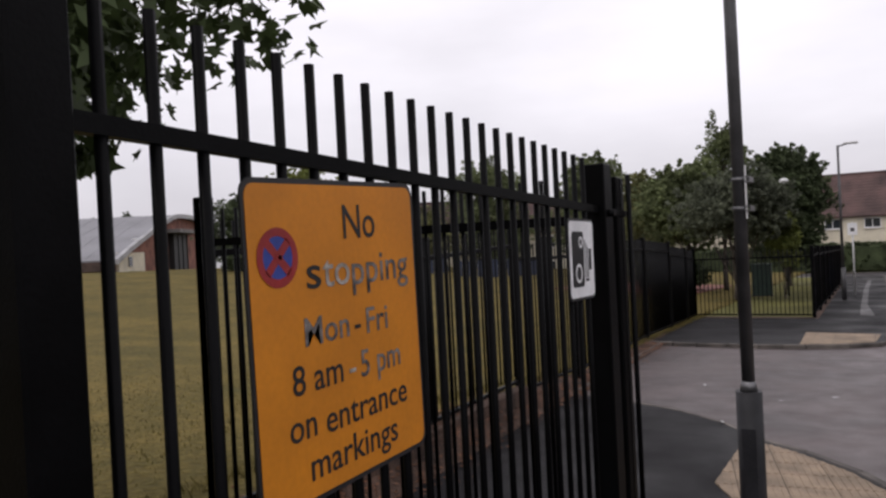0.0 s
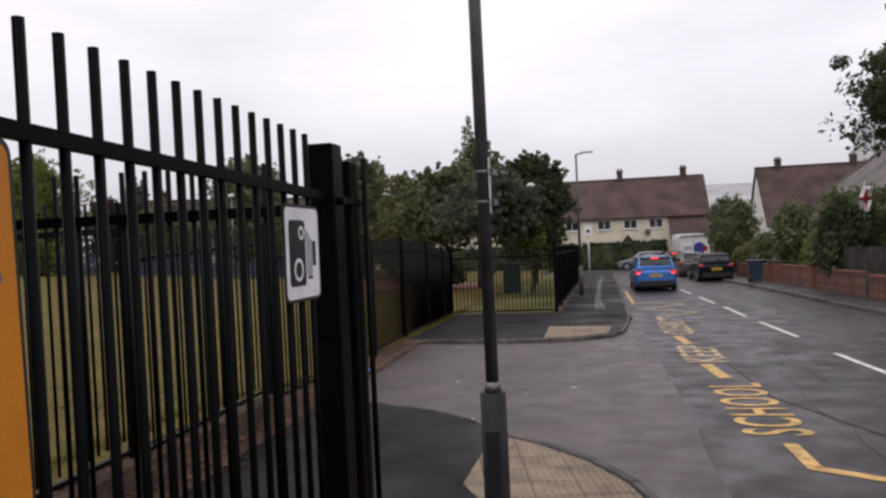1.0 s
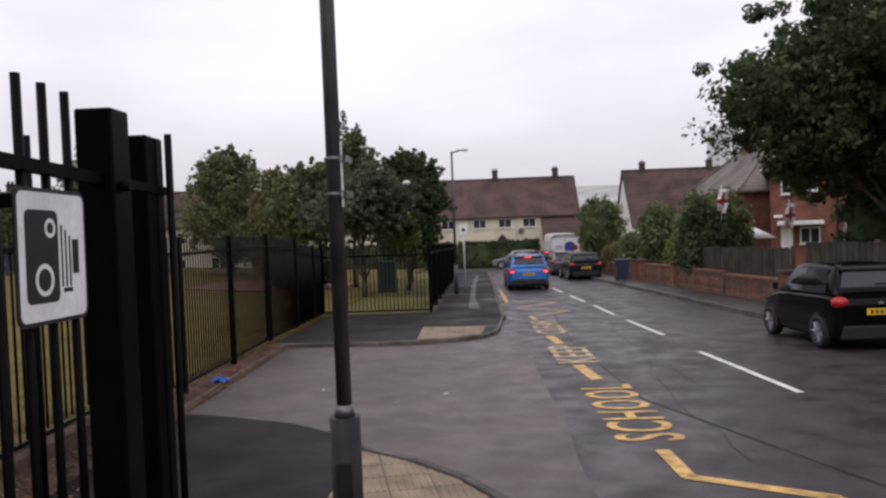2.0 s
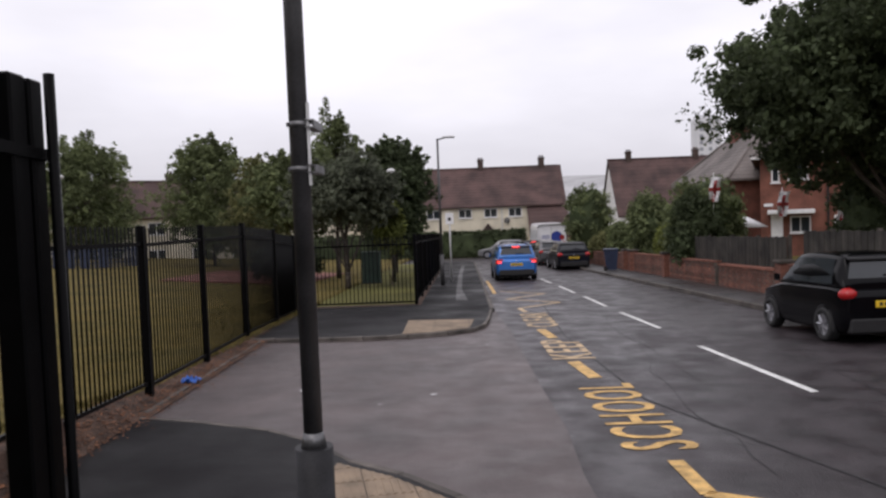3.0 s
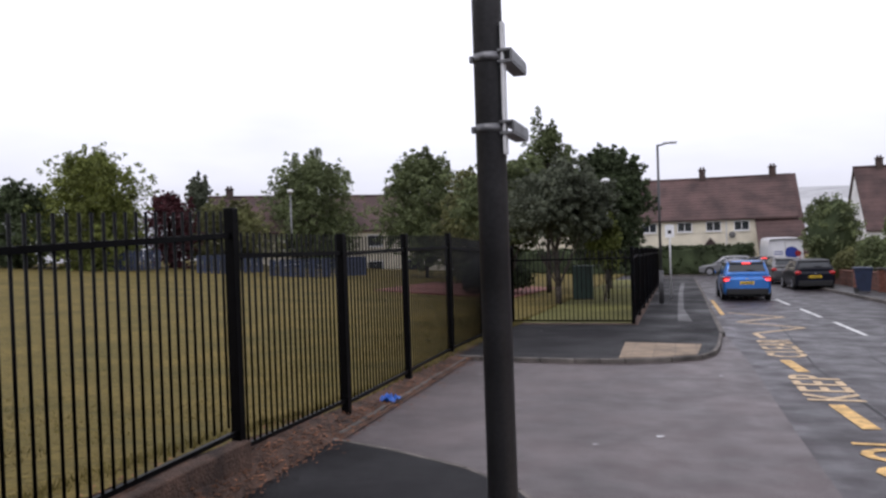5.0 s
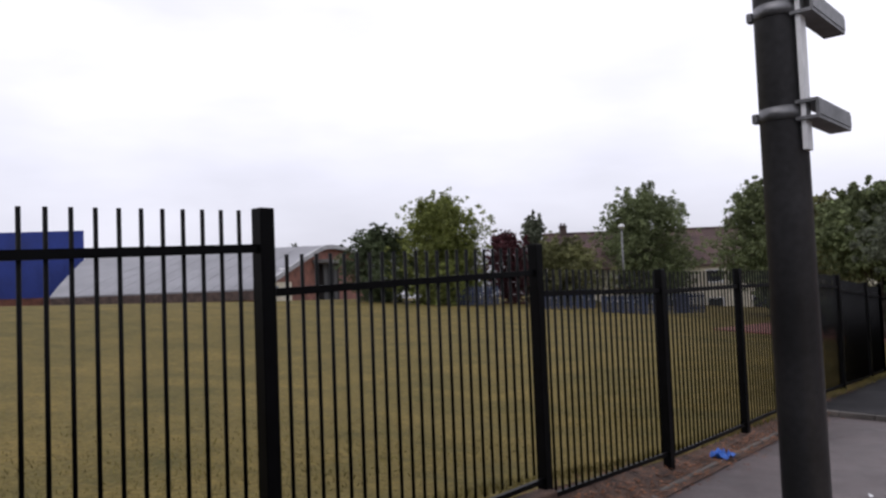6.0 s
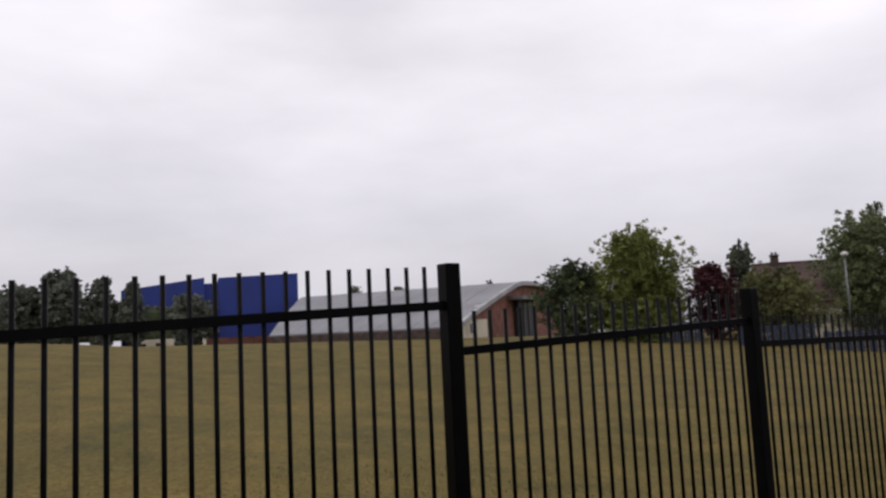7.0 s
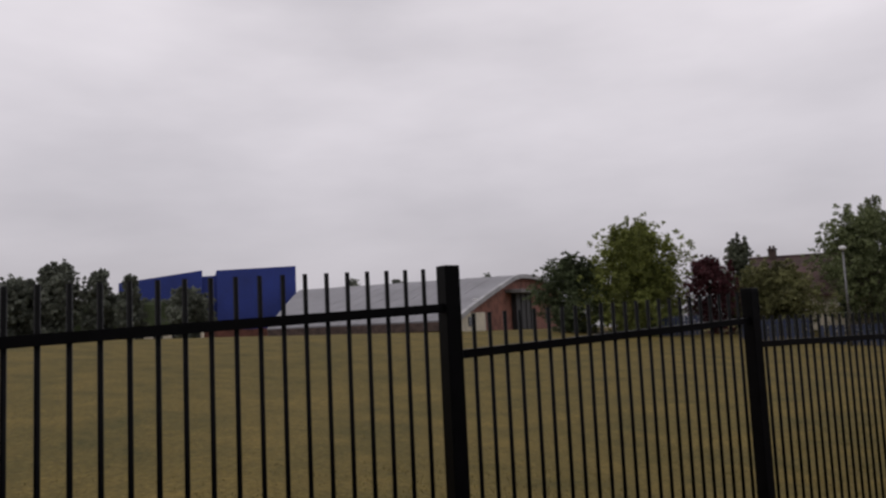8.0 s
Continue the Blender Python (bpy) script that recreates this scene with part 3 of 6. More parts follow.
def gate():
    """The open gate leaf with raked rails, carrying both signs."""
    g = thing("gate", "black painted steel gate leaf standing open along the footway", "gate")
    X = -0.385

    def top(y):
        return 2.875 - 0.04 * y

    def rail(name, y0, y1, off, w=0.014, h=0.036):
        bm = bm_new()
        vs = [bm.verts.new((X + sx * w, y, top(y) - off + sz * h)) for y in (y0, y1) for sz in (0, 1) for sx in (-1, 1)]
        for q in ((0, 1, 3, 2), (4, 6, 7, 5), (0, 4, 5, 1), (2, 3, 7, 6), (0, 2, 6, 4), (1, 5, 7, 3)):
            bm.faces.new([vs[i] for i in q])
        part(name, bm, M["black_paint"], g)

    rail("top_rail", 1.3, 4.17, 0.25)
    rail("bottom_rail", 1.3, 4.17, 2.35)
    rail("latch_bar", 4.2, 4.635, 0.245, 0.012, 0.03)
    part("hinge_post", post_mesh(3.2, 0.11), None, g, m=pose(X - 0.015, 1.32, 0.1))
    part("end_post", post_mesh(2.6, 0.12), None, g, m=pose(X - 0.015, 4.215, 0.1))
    me = bar_mesh(2.45, 0.0125, 10)
    n = 23
    for k in range(n):
        y = 3.972 - 0.1147 * k
        part("pale", me, None, g, m=pose(X, y, top(y) - 2.45))
    for y, w in ((4.52, 0.07), (4.61, 0.06)):
        part("stop_post", post_mesh(2.57, w), None, g, m=pose(X - 0.03, y, 0.085))
    part("latch_rod", bar_mesh(2.62, 0.014, 10), None, g, m=pose(X + 0.03, 4.62, 0.05))
    bm = bm_new()
    tube(bm, (X + 0.03, 4.21, top(4.21) - 0.25), (X + 0.075, 4.21, top(4.21) - 0.25), 0.018, None, 10)
    part("bolt", bm, M["black_paint"], g)
    return g


gate()
# the gate's neighbour, continuing back past the hinge post
railing("railing", "black painted steel railings along the footway", [level(-0.4, -1.5, 2.95, 2.9, 2.1), level(-0.4, 1.19, 2.95, 2.9, 2.1)], last=False)


def plate(bm, w, h, r, t, seg=5):
    """A rounded plate in the xy plane, t thick."""
    pts = []
    for cx, cy, a0 in ((w / 2 - r, h / 2 - r, 0), (-w / 2 + r, h / 2 - r, 90), (-w / 2 + r, -h / 2 + r, 180), (w / 2 - r, -h / 2 + r, 270)):
        for k in range(seg + 1):
            a = radians(a0 + 90 * k / seg)
            pts.append((cx + r * math.cos(a), cy + r * math.sin(a)))
    up = [bm.verts.new((x, y, t)) for x, y in pts]
    dn = [bm.verts.new((x, y, 0)) for x, y in pts]
    bm.faces.new(up)
    bm.faces.new(dn[::-1])
    for i in range(len(pts)):
        j = (i + 1) % len(pts)
        bm.faces.new((dn[i], dn[j], up[j], up[i]))


def disc(bm, cx, cy, r0, r1, z, t=0.0008, seg=28):
    """A flat ring (r0 = 0: a disc)."""
    a = [bm.verts.new((cx + r1 * math.cos(2 * math.pi * i / seg), cy + r1 * math.sin(2 * math.pi * i / seg), z)) for i in range(seg)]
    if r0 == 0:
        bm.faces.new(a)
        return
    b = [bm.verts.new((cx + r0 * math.cos(2 * math.pi * i / seg), cy + r0 * math.sin(2 * math.pi * i / seg), z)) for i in range(seg)]
    for i in range(seg):
        j = (i + 1) % seg
        bm.faces.new((a[i], a[j], b[j], b[i]))


# sign faces look along +x: local x runs along +y, local y up
FACE = Matrix(((0, 0, 1, 0), (1, 0, 0, 0), (0, 1, 0, 0), (0, 0, 0, 1)))


def split_letters(word):
    """Every letter of a word becomes a mesh of its own under the same parent."""
    me = word.data
    group = list(range(len(me.vertices)))

    def root(i):
        while group[i] != i:
            i = group[i]
        return i
    for e in me.edges:
        a, b = root(e.vertices[0]), root(e.vertices[1])
        group[max(a, b)] = min(a, b)
    spans = {}
    for v in me.vertices:
        lo, hi = spans.get(root(v.index), (9, -9))
        spans[root(v.index)] = (min(lo, v.co.x), max(hi, v.co.x))
    letters = []
    for r, (lo, hi) in sorted(spans.items(), key=lambda q: q[1]):
        for L in letters:
            if min(hi, L[1]) - max(lo, L[0]) > 0.4 * min(hi - lo, L[1] - L[0]):
                L[0], L[1] = min(lo, L[0]), max(hi, L[1])
                L[2].add(r)
                break
        else:
            letters.append([lo, hi, {r}])
    for lo, hi, roots in letters:
        keep = [v.index for v in me.vertices if root(v.index) in roots]
        at = {v: i for i, v in enumerate(keep)}
        m2 = bpy.data.meshes.new("letter")
        m2.from_pydata([tuple(me.vertices[v].co) for v in keep], [], [[at[v] for v in p.vertices] for p in me.polygons if p.vertices[0] in at])
        m2.materials.append(me.materials[0])
        ob = new("letter", m2)
        ob.parent = word.parent
        ob.matrix_basis = word.matrix_basis.copy()
    bpy.data.objects.remove(word)


def no_stopping_sign():
    s = thing("no_stopping_sign", "orange-yellow no stopping plate with worn black lettering on the gate", "sign",
              Matrix.Translation((-0.36, 2.08, 2.15)) @ FACE @ pose(0, 0, 0, 0, 0, 1.2))
    bm = bm_new()
    plate(bm, 0.665, 0.735, 0.035, 0.006)
    part("backing", bm, M["sign_black"], s, "black plate border")
    bm = bm_new()
    plate(bm, 0.645, 0.71, 0.028, 0.0075)
    part("face", bm, M["sign_yellow"], s)
    bm = bm_new()
    disc(bm, -0.234, 0.194, 0, 0.058, 0.0086)
    part("roundel", bm, M["sign_blue"], s, "blue disc")
    bm = bm_new()
    disc(bm, -0.234, 0.194, 0.047, 0.066, 0.0092)
    for a in (45, -45):
        c, sn = math.cos(radians(a)), math.sin(radians(a))
        vs = [bm.verts.new((-0.234 + u * c - v * sn, 0.194 + u * sn + v * c, 0.0092)) for u, v in ((-0.05, -0.01), (0.05, -0.01), (0.05, 0.01), (-0.05, 0.01))]
        bm.faces.new(vs)
    part("roundel_ring", bm, M["sign_red"], s, "red ring and cross")
    for body, x0, x1, y, cap, mat in (("No", 0.006, 0.151, 0.226, 0.083, "sign_black"), ("s", -0.154, -0.098, 0.117, 0.078, "sign_black"), ("to", -0.09, 0.022, 0.116, 0.078, "sign_pale"), ("pping", 0.032, 0.308, 0.111, 0.078, "sign_worn"),
                                      ("Mon", -0.174, 0.005, -0.012, 0.064, "sign_worn"), ("-", 0.03, 0.056, -0.014, 0.064, "sign_black"), ("Fri", 0.084, 0.186, -0.016, 0.064, "sign_worn"),
                                      ("8 am", -0.229, -0.033, -0.116, 0.066, "sign_black"), ("-", -0.006, 0.022, -0.118, 0.064, "sign_pale"), ("5 pm", 0.046, 0.239, -0.121, 0.066, "sign_worn"),
                                      ("on", -0.249, -0.151, -0.217, 0.066, "sign_black"), ("entrance", -0.113, 0.263, -0.224, 0.066, "sign_black"), ("markings", -0.181, 0.203, -0.316, 0.066, "sign_black")):
        t = lettering(body, M[mat], s, pose(0.928 * x0, y, 0.0088), cap / 0.69, extrude=0.0003, weight=0.0006)
        xs = [v.co.x for v in t.data.vertices]
        k = 0.928 * (x1 - x0) / (max(xs) - min(xs))
        t.data.transform(Matrix.Diagonal((k, 1, 1, 1)) @ Matrix.Translation((-min(xs), 0, 0)))
        split_letters(t)
    return s


def camera_sign():
    s = thing("camera_sign", "white plate with a black camera symbol on the gate", "sign", Matrix.Translation((-0.36, 3.825, 2.25)) @ FACE @ pose(0, 0, 0, 0, 0, -1.0))
    bm = bm_new()
    plate(bm, 0.335, 0.36, 0.03, 0.005)
    part("backing", bm, M["sign_black"], s, "black plate border")
    bm = bm_new()
    plate(bm, 0.312, 0.337, 0.022, 0.0065)
    part("face", bm, M["sign_white"], s)
    bm = bm_new()
    plate(bm, 0.15, 0.245, 0.02, 0.0076)
    part("camera_body", bm, M["sign_black"], s, m=pose(-0.055, 0.0, 0))
    bm = bm_new()
    disc(bm, -0.05, -0.062, 0.03, 0.043, 0.0082)
    part("lens_ring", bm, M["sign_white"], s)
    bm = bm_new()
    disc(bm, -0.018, 0.075, 0.015, 0.026, 0.0082)
    part("lens_ring", bm, M["sign_white"], s)
    bm = bm_new()
    for x, y0, y1 in ((0.037, -0.085, 0.085), (0.057, -0.085, 0.07), (0.077, -0.085, 0.055)):
        box(bm, x - 0.004, x + 0.004, y0, y1, 0.0066, 0.0076)
    box(bm, 0.04, 0.085, -0.1, -0.088, 0.0066, 0.0076)
    box(bm, 0.09, 0.122, -0.05, 0.045, 0.0066, 0.0076)
    part("bellows", bm, M["sign_black"], s)
    return s


no_stopping_sign()
camera_sign()


def lamp_column():
    g = gz(6.01) + 0.045
    s = thing("lamp_column", "dark grey steel street lighting column with bare sign brackets", "lamp post", pose(0.03, 5.88, 0))
    tubepart("base", (0, 0, g - 0.05), (0, 0, 1.28), 0.083, M["lamp_base"], s, "wider base compartment", seg=28)
    tubepart("shoulder", (0, 0, 1.28), (0, 0, 1.345), 0.056, M["steel"], s, "worn pale collar", 0.043, 28)
    tubepart("shaft", (0, 0, 1.33), (-0.01, 0, 5.9), 0.0415, M["lamp_grey"], s, "", 0.038, 28)
    bm = bm_new()
    box(bm, -0.045, 0.045, -0.0895, -0.083, 0.45, 1.05, 0.003)
    part("door", bm, M["lamp_base"], s)
    for z in (2.67, 2.48):
        bm = bm_new()
        tube(bm, (0, 0, z - 0.012), (0, 0, z + 0.012), 0.0432, None, 28)
        part("clamp", bm, M["steel"], s, "galvanised clamp band")
        bm = bm_new()
        box(bm, 0.03, 0.068, -0.035, 0.17, z - 0.018, z - 0.012)
        box(bm, 0.03, 0.068, -0.035, 0.17, z + 0.012, z + 0.018)
        box(bm, 0.064, 0.0695, -0.034, 0.169, z - 0.0115, z + 0.0115)
        part("bracket", bm, M["steel"], s, "galvanised channel bracket", m=pose(0, 0, 0, 0, 0, 0))
        bm = bm_new()
        box(bm, -0.052, -0.04, -0.02, -0.004, z - 0.009, z + 0.009, 0.002)
        part("bolt", bm, M["steel"], s)
    bm = bm_new()
    box(bm, 0.038, 0.046, -0.03, 0.0, 2.41, 2.76)
    part("strip", bm, M["white_strip"], s, "white plastic strip")
    bm = bm_new()
    box(bm, 0, 0.9, -0.03, 0.03, 5.86, 5.92, 0.01)
    box(bm, 0.8, 1.35, -0.1, 0.1, 5.84, 5.93, 0.02)
    part("lantern", bm, M["lamp_grey"], s)
    return s


lamp_column()


# ---- foliage ----
def leaf_mesh(name, centres, radii, per, size, mat, seed, squash=0.75, lobed=False):
    """Small folded leaves scattered round clump centres; lobed leaves have five points."""
    rng = np.random.default_rng(seed)
    c = np.repeat(np.asarray(centres, float), per, axis=0)
    r = np.repeat(np.asarray(radii, float), per)[:, None]
    n = len(c)
    v = rng.normal(size=(n, 3))
    v /= np.linalg.norm(v, axis=1)[:, None]
    p = c + v * r * rng.uniform(0.05, 1.0, (n, 1)) ** 0.5 * np.array([1, 1, squash])
    nrm = v + rng.normal(size=(n, 3)) * 0.8 + np.array([0, 0, 0.5])
    nrm /= np.linalg.norm(nrm, axis=1)[:, None]
    a = np.cross(nrm, rng.normal(size=(n, 3)))
    a /= np.linalg.norm(a, axis=1)[:, None]
    b = np.cross(nrm, a)
    s = size * rng.uniform(0.6, 1.35, (n, 1))
    if lobed:
        star = ((-0.7, 0.0, 0.0), (-0.55, -0.75, 0.1), (-0.1, -0.4, 0.05), (0.35, -0.95, 0.15), (0.4, -0.3, 0.03), (1.15, 0.0, -0.1), (0.4, 0.3, 0.03), (0.35, 0.95, 0.15), (-0.1, 0.4, 0.05), (-0.55, 0.75, 0.1))
    else:
        star = ((-1.0, 0.0, 0.0), (0.0, -0.55, 0.12), (1.1, 0.0, 0.0), (0.0, 0.55, 0.12))
    k = len(star)
    q = np.stack([p + a * s * u + b * s * w + nrm * s * h for u, w, h in star], axis=1).reshape(-1, 3)
    me = bpy.data.meshes.new(name)
    me.vertices.add(n * k)
    me.vertices.foreach_set("co", q.ravel())
    me.loops.add(n * k)
    me.loops.foreach_set("vertex_index", np.arange(n * k, dtype=np.int32))
    me.polygons.add(n)
    me.polygons.foreach_set("loop_start", np.arange(0, n * k, k, dtype=np.int32))
    me.update(calc_edges=True)
    me.materials.append(mat)
    return me


def tree(label, x, y, height, radius, leaf, crown_base=0.25, leaf_size=0.12, leaves=9000, seed=1, lobes=11, z0=None, trunk=0.13, lean=(0, 0), sparse=1.0, narrow=1.0, name="tree", clump=0.16, fill=110, group="", shoots=0, lobed=False):
    """A tapered trunk, limbs out to uneven lobes and a crown of small leaves with gaps."""
    rng = np.random.default_rng(seed)
    g = (ground_height(x, y) if z0 is None else z0) - 0.03
    t = thing(name, label, "tree", pose(x, y, g), group)
    cb, top = height * crown_base, height
    bm = bm_new()
    pts = [Vector((0, 0, 0))]
    steps = 6
    for i in range(1, steps + 1):
        f = i / steps
        pts.append(Vector((lean[0] * f + rng.normal() * 0.04 * height * 0.15, lean[1] * f + rng.normal() * 0.04 * height * 0.15, height * 0.82 * f)))
    for i in range(steps):
        tube(bm, pts[i], pts[i + 1] + (pts[i + 1] - pts[i]) * 0.03, trunk * (1 - 0.85 * i / steps), trunk * (1 - 0.85 * (i + 1) / steps), 8)
    part("trunk", bm, M["bark"], t)
    bm = bm_new()
    cents, rads = [], []
    for k in range(lobes):
        f = (k + 0.5) / lobes
        h = cb + (top - cb) * f
        prof = math.sin(math.pi * min(0.97, 0.16 + 0.8 * f)) ** 0.8
        ang = k * 2.4 + rng.uniform(-0.5, 0.5)
        rr = radius * prof * rng.uniform(0.35, 0.8)
        lr = radius * (0.3 + 0.32 * prof) * rng.uniform(0.75, 1.1) * narrow
        ax = lean[0] * f
        cx, cy, cz = ax + rr * math.cos(ang), lean[1] * f + rr * math.sin(ang), min(h, top - lr * 0.6)
        start = pts[min(steps, max(1, int(f * steps * 0.8)))]
        mid = (start + Vector((cx, cy, cz))) / 2 + Vector((0, 0, -0.05 * height))
        tube(bm, start, mid, trunk * 0.32, trunk * 0.2, 5)
        tube(bm, mid, (cx, cy, cz), trunk * 0.2, trunk * 0.07, 5)
        m = max(6, int(fill * sparse))
        v = rng.normal(size=(m, 3))
        v /= np.linalg.norm(v, axis=1)[:, None]
        pc = np.array([cx, cy, cz]) + v * lr * rng.uniform(0.25, 1.12, (m, 1)) * np.array([1, 1, 0.85])
        for j, q in enumerate(pc):
            if j % 6 == 0:
                q = np.array([cx, cy, cz]) + v[j] * lr * rng.uniform(1.0, 1.22) + np.array([0, 0, 0.1 * lr])
            cents.append(q)
            rads.append(lr * clump * (1.35 if j % 6 else 0.85) * rng.uniform(0.6, 1.3))
    for k in range(shoots):
        ang, rr = rng.uniform(0, 6.28), radius * rng.uniform(0.05, 0.75)
        b0 = np.array([rr * math.cos(ang), rr * math.sin(ang), height * (0.93 - 0.25 * rr / radius)])
        ln = height * rng.uniform(0.16, 0.28) * (1.15 - 0.5 * rr / radius)
        out = np.array([math.cos(ang) * 0.25 * rr / radius, math.sin(ang) * 0.25 * rr / radius, 1.0]) * ln
        tube(bm, pts[-2], Vector(b0), trunk * 0.16, trunk * 0.1, 5)
        tube(bm, Vector(b0 - out * 0.05), Vector(b0 + out), trunk * 0.1, trunk * 0.04, 5)
        for j in range(26):
            f = j / 25
            cents.append(b0 + out * (f * 1.25 - 0.3) + rng.normal(size=3) * 0.08 * radius * (1.1 - f))
            rads.append(radius * (0.2 - 0.12 * f))
    part("branchwork", bm, M["bark"], t)
    per = max(3, leaves // len(cents))
    part("crown", leaf_mesh("crown", cents, rads, per, leaf_size, M[leaf], seed + 77, lobed=lobed), None, t)
    return t


def shrub(label, x0, x1, y0, y1, h, leaf, n, size, seed, name="hedge", category="hedge", z0=None, rough=0.18, boxy=True):
    """Clipped or loose bushes: leaves over a solid dark green core."""
    rng = np.random.default_rng(seed)
    cx, cy = (x0 + x1) / 2, (y0 + y1) / 2
    g = (ground_height(cx, cy) if z0 is None else z0) - 0.05
    t = thing(name, label, category, pose(cx, cy, g))
    w, d = (x1 - x0) / 2, (y1 - y0) / 2
    k = max(12, n // 16)
    cents = []
    while len(cents) < k:
        p = rng.uniform(-1, 1, 3)
        if boxy:
            i = rng.integers(0, 3)
            p[i] = (1 if i == 2 else rng.choice([-1, 1])) * rng.uniform(0.86, 1.0)
        else:
            p /= max(1e-3, np.linalg.norm(p))
            p *= rng.uniform(0.72, 1.0)
            if p[2] < -0.55:
                continue
        cents.append((p[0] * w, p[1] * d, h * (0.5 + 0.5 * p[2]) + rng.normal() * rough * 0.3))
    part("foliage", leaf_mesh("foliage", cents, [max(0.14, rough)] * k, max(6, n // k), size, M[leaf], seed + 3), None, t)
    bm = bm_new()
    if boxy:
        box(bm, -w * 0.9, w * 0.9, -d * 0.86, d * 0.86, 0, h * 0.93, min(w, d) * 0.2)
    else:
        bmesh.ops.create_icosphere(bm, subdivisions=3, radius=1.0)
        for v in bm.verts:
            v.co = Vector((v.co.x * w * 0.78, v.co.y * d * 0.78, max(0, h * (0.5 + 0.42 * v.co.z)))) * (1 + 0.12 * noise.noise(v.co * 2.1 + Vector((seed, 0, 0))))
    part("core", bm, M["leaf_dark"], t, "solid dark green inside")
    return t


tree("broadleaf tree overhanging the gate, its lobed green leaves darkened for shade", -3.94, 1.26, 5.96, 2.1, "leaf_maple_shaded", 0.42, 0.056, 110000, 11, 22, trunk=0.17, lean=(1.07, 0.1), fill=130, clump=0.24, lobed=True)
tree("large dark green tree leaning over the road", 14.1, 24.5, 8.3, 5.7, "leaf_dark", 0.5, 0.1, 190000, 23, 34, trunk=0.3, fill=80, clump=0.2, narrow=0.62)
# trees on the grass beyond the cross railings
tree("tall slim tree with sparse upright shoots", -5.6, 40.5, 7.9, 1.7, "leaf_mid", 0.35, 0.09, 12000, 31, 12, sparse=0.8, narrow=0.8, group="park trees", shoots=7)
tree("dark pine-like tree with a low dense crown", -4.0, 33.0, 4.9, 1.8, "leaf_grey", 0.6, 0.085, 34000, 32, 14, group="park trees", shoots=3)
tree("dense dark green pointed tree", -3.1, 45.0, 7.5, 2.3, "leaf_dark", 0.28, 0.11, 40000, 33, 17, group="park trees", shoots=6)
tree("bright green sapling beside the lamp", -2.35, 34.5, 3.9, 0.8, "leaf_bright", 0.5, 0.08, 6000, 34, 8, trunk=0.05, group="park trees")
tree("dense green tree behind the railings", -6.8, 37.5, 5.8, 2.1, "leaf_mid", 0.48, 0.1, 32000, 35, 13, group="park trees", shoots=4)
tree("olive green bushy tree", -11.6, 48.3, 6.4, 2.4, "leaf_olive", 0.12, 0.1, 22000, 36, 13, group="park trees", shoots=4)
tree("round-crowned green maple tree", -16.4, 54.0, 8.4, 3.0, "leaf_mid", 0.18, 0.11, 32000, 37, 18, group="park trees", shoots=6)
tree("loose green broadleaf tree", -27.4, 58.5, 8.2, 4.0, "leaf_mid", 0.12, 0.12, 30000, 38, 20, sparse=0.85, group="park trees", shoots=8, narrow=0.85)
tree("bright yellow-green spreading tree", -33.3, 41.2, 6.6, 3.6, "leaf_bright", 0.04, 0.1, 34000, 39, 24, sparse=0.8, group="park trees", shoots=9, narrow=0.85)
tree("dark green tree at the edge of the field", -37.4, 39.6, 4.7, 2.6, "leaf_dark", 0.06, 0.1, 22000, 40, 14, group="park trees", shoots=4)
tree("maroon copper-leaved tree at the field edge", -32.4, 47.3, 4.9, 1.8, "leaf_maroon", 0.08, 0.1, 13000, 41, 14, group="park trees", shoots=5)
tree("low olive green tree at the field edge", -35.2, 44.0, 4.4, 2.6, "leaf_olive", 0.06, 0.1, 16000, 44, 12, group="park trees", shoots=3)
tree("slim pale green poplar by the houses", -33.2, 51.5, 6.1, 1.5, "leaf_grey", 0.08, 0.11, 16000, 42, 13, narrow=0.8, group="park trees", shoots=6)
tree("low green tree behind the copper one", -29.4, 50.0, 4.4, 2.6, "leaf_olive", 0.08, 0.11, 20000, 43, 12, group="park trees", shoots=3)
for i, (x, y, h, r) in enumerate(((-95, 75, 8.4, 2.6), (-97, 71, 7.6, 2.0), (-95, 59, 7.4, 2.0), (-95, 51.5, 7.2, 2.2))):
    tree("hazy grey-green tree beyond the school roof", x, y, h, r, "leaf_far_hazed", 0.06, 0.2, 5000, 90 + i, 10, group="field edge trees")
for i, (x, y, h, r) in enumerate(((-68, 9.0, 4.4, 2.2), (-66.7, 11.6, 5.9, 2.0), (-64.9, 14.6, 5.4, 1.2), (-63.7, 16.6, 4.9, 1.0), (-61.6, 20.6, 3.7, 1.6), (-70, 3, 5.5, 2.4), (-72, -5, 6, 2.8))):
    tree("hazy grey-green tree at the edge of the field", x, y, h, r, "leaf_far_hazed", 0.06, 0.17, 12000, 50 + i, 12, group="field edge trees")
shrub("dark bushes and climbing growth behind the railings", -10, -6, 38, 41, 1.8, "leaf_dark", 5000, 0.09, 71, "shrub", "bush", boxy=False)
shrub("hazy grey-green hedge along the far edge of the field", -76, -73, -12, 26, 3.0, "leaf_far_hazed", 9000, 0.18, 60)
shrub("clipped dark green hedge in front of the houses", -14, 6.2, 68.6, 70.2, 2.3, "leaf_dark", 14000, 0.12, 61, z0=gz(69))
shrub("clipped dark green hedge in front of the houses", 7.0, 9.6, 68.6, 70.2, 2.2, "leaf_dark", 4000, 0.12, 62, z0=gz(69))
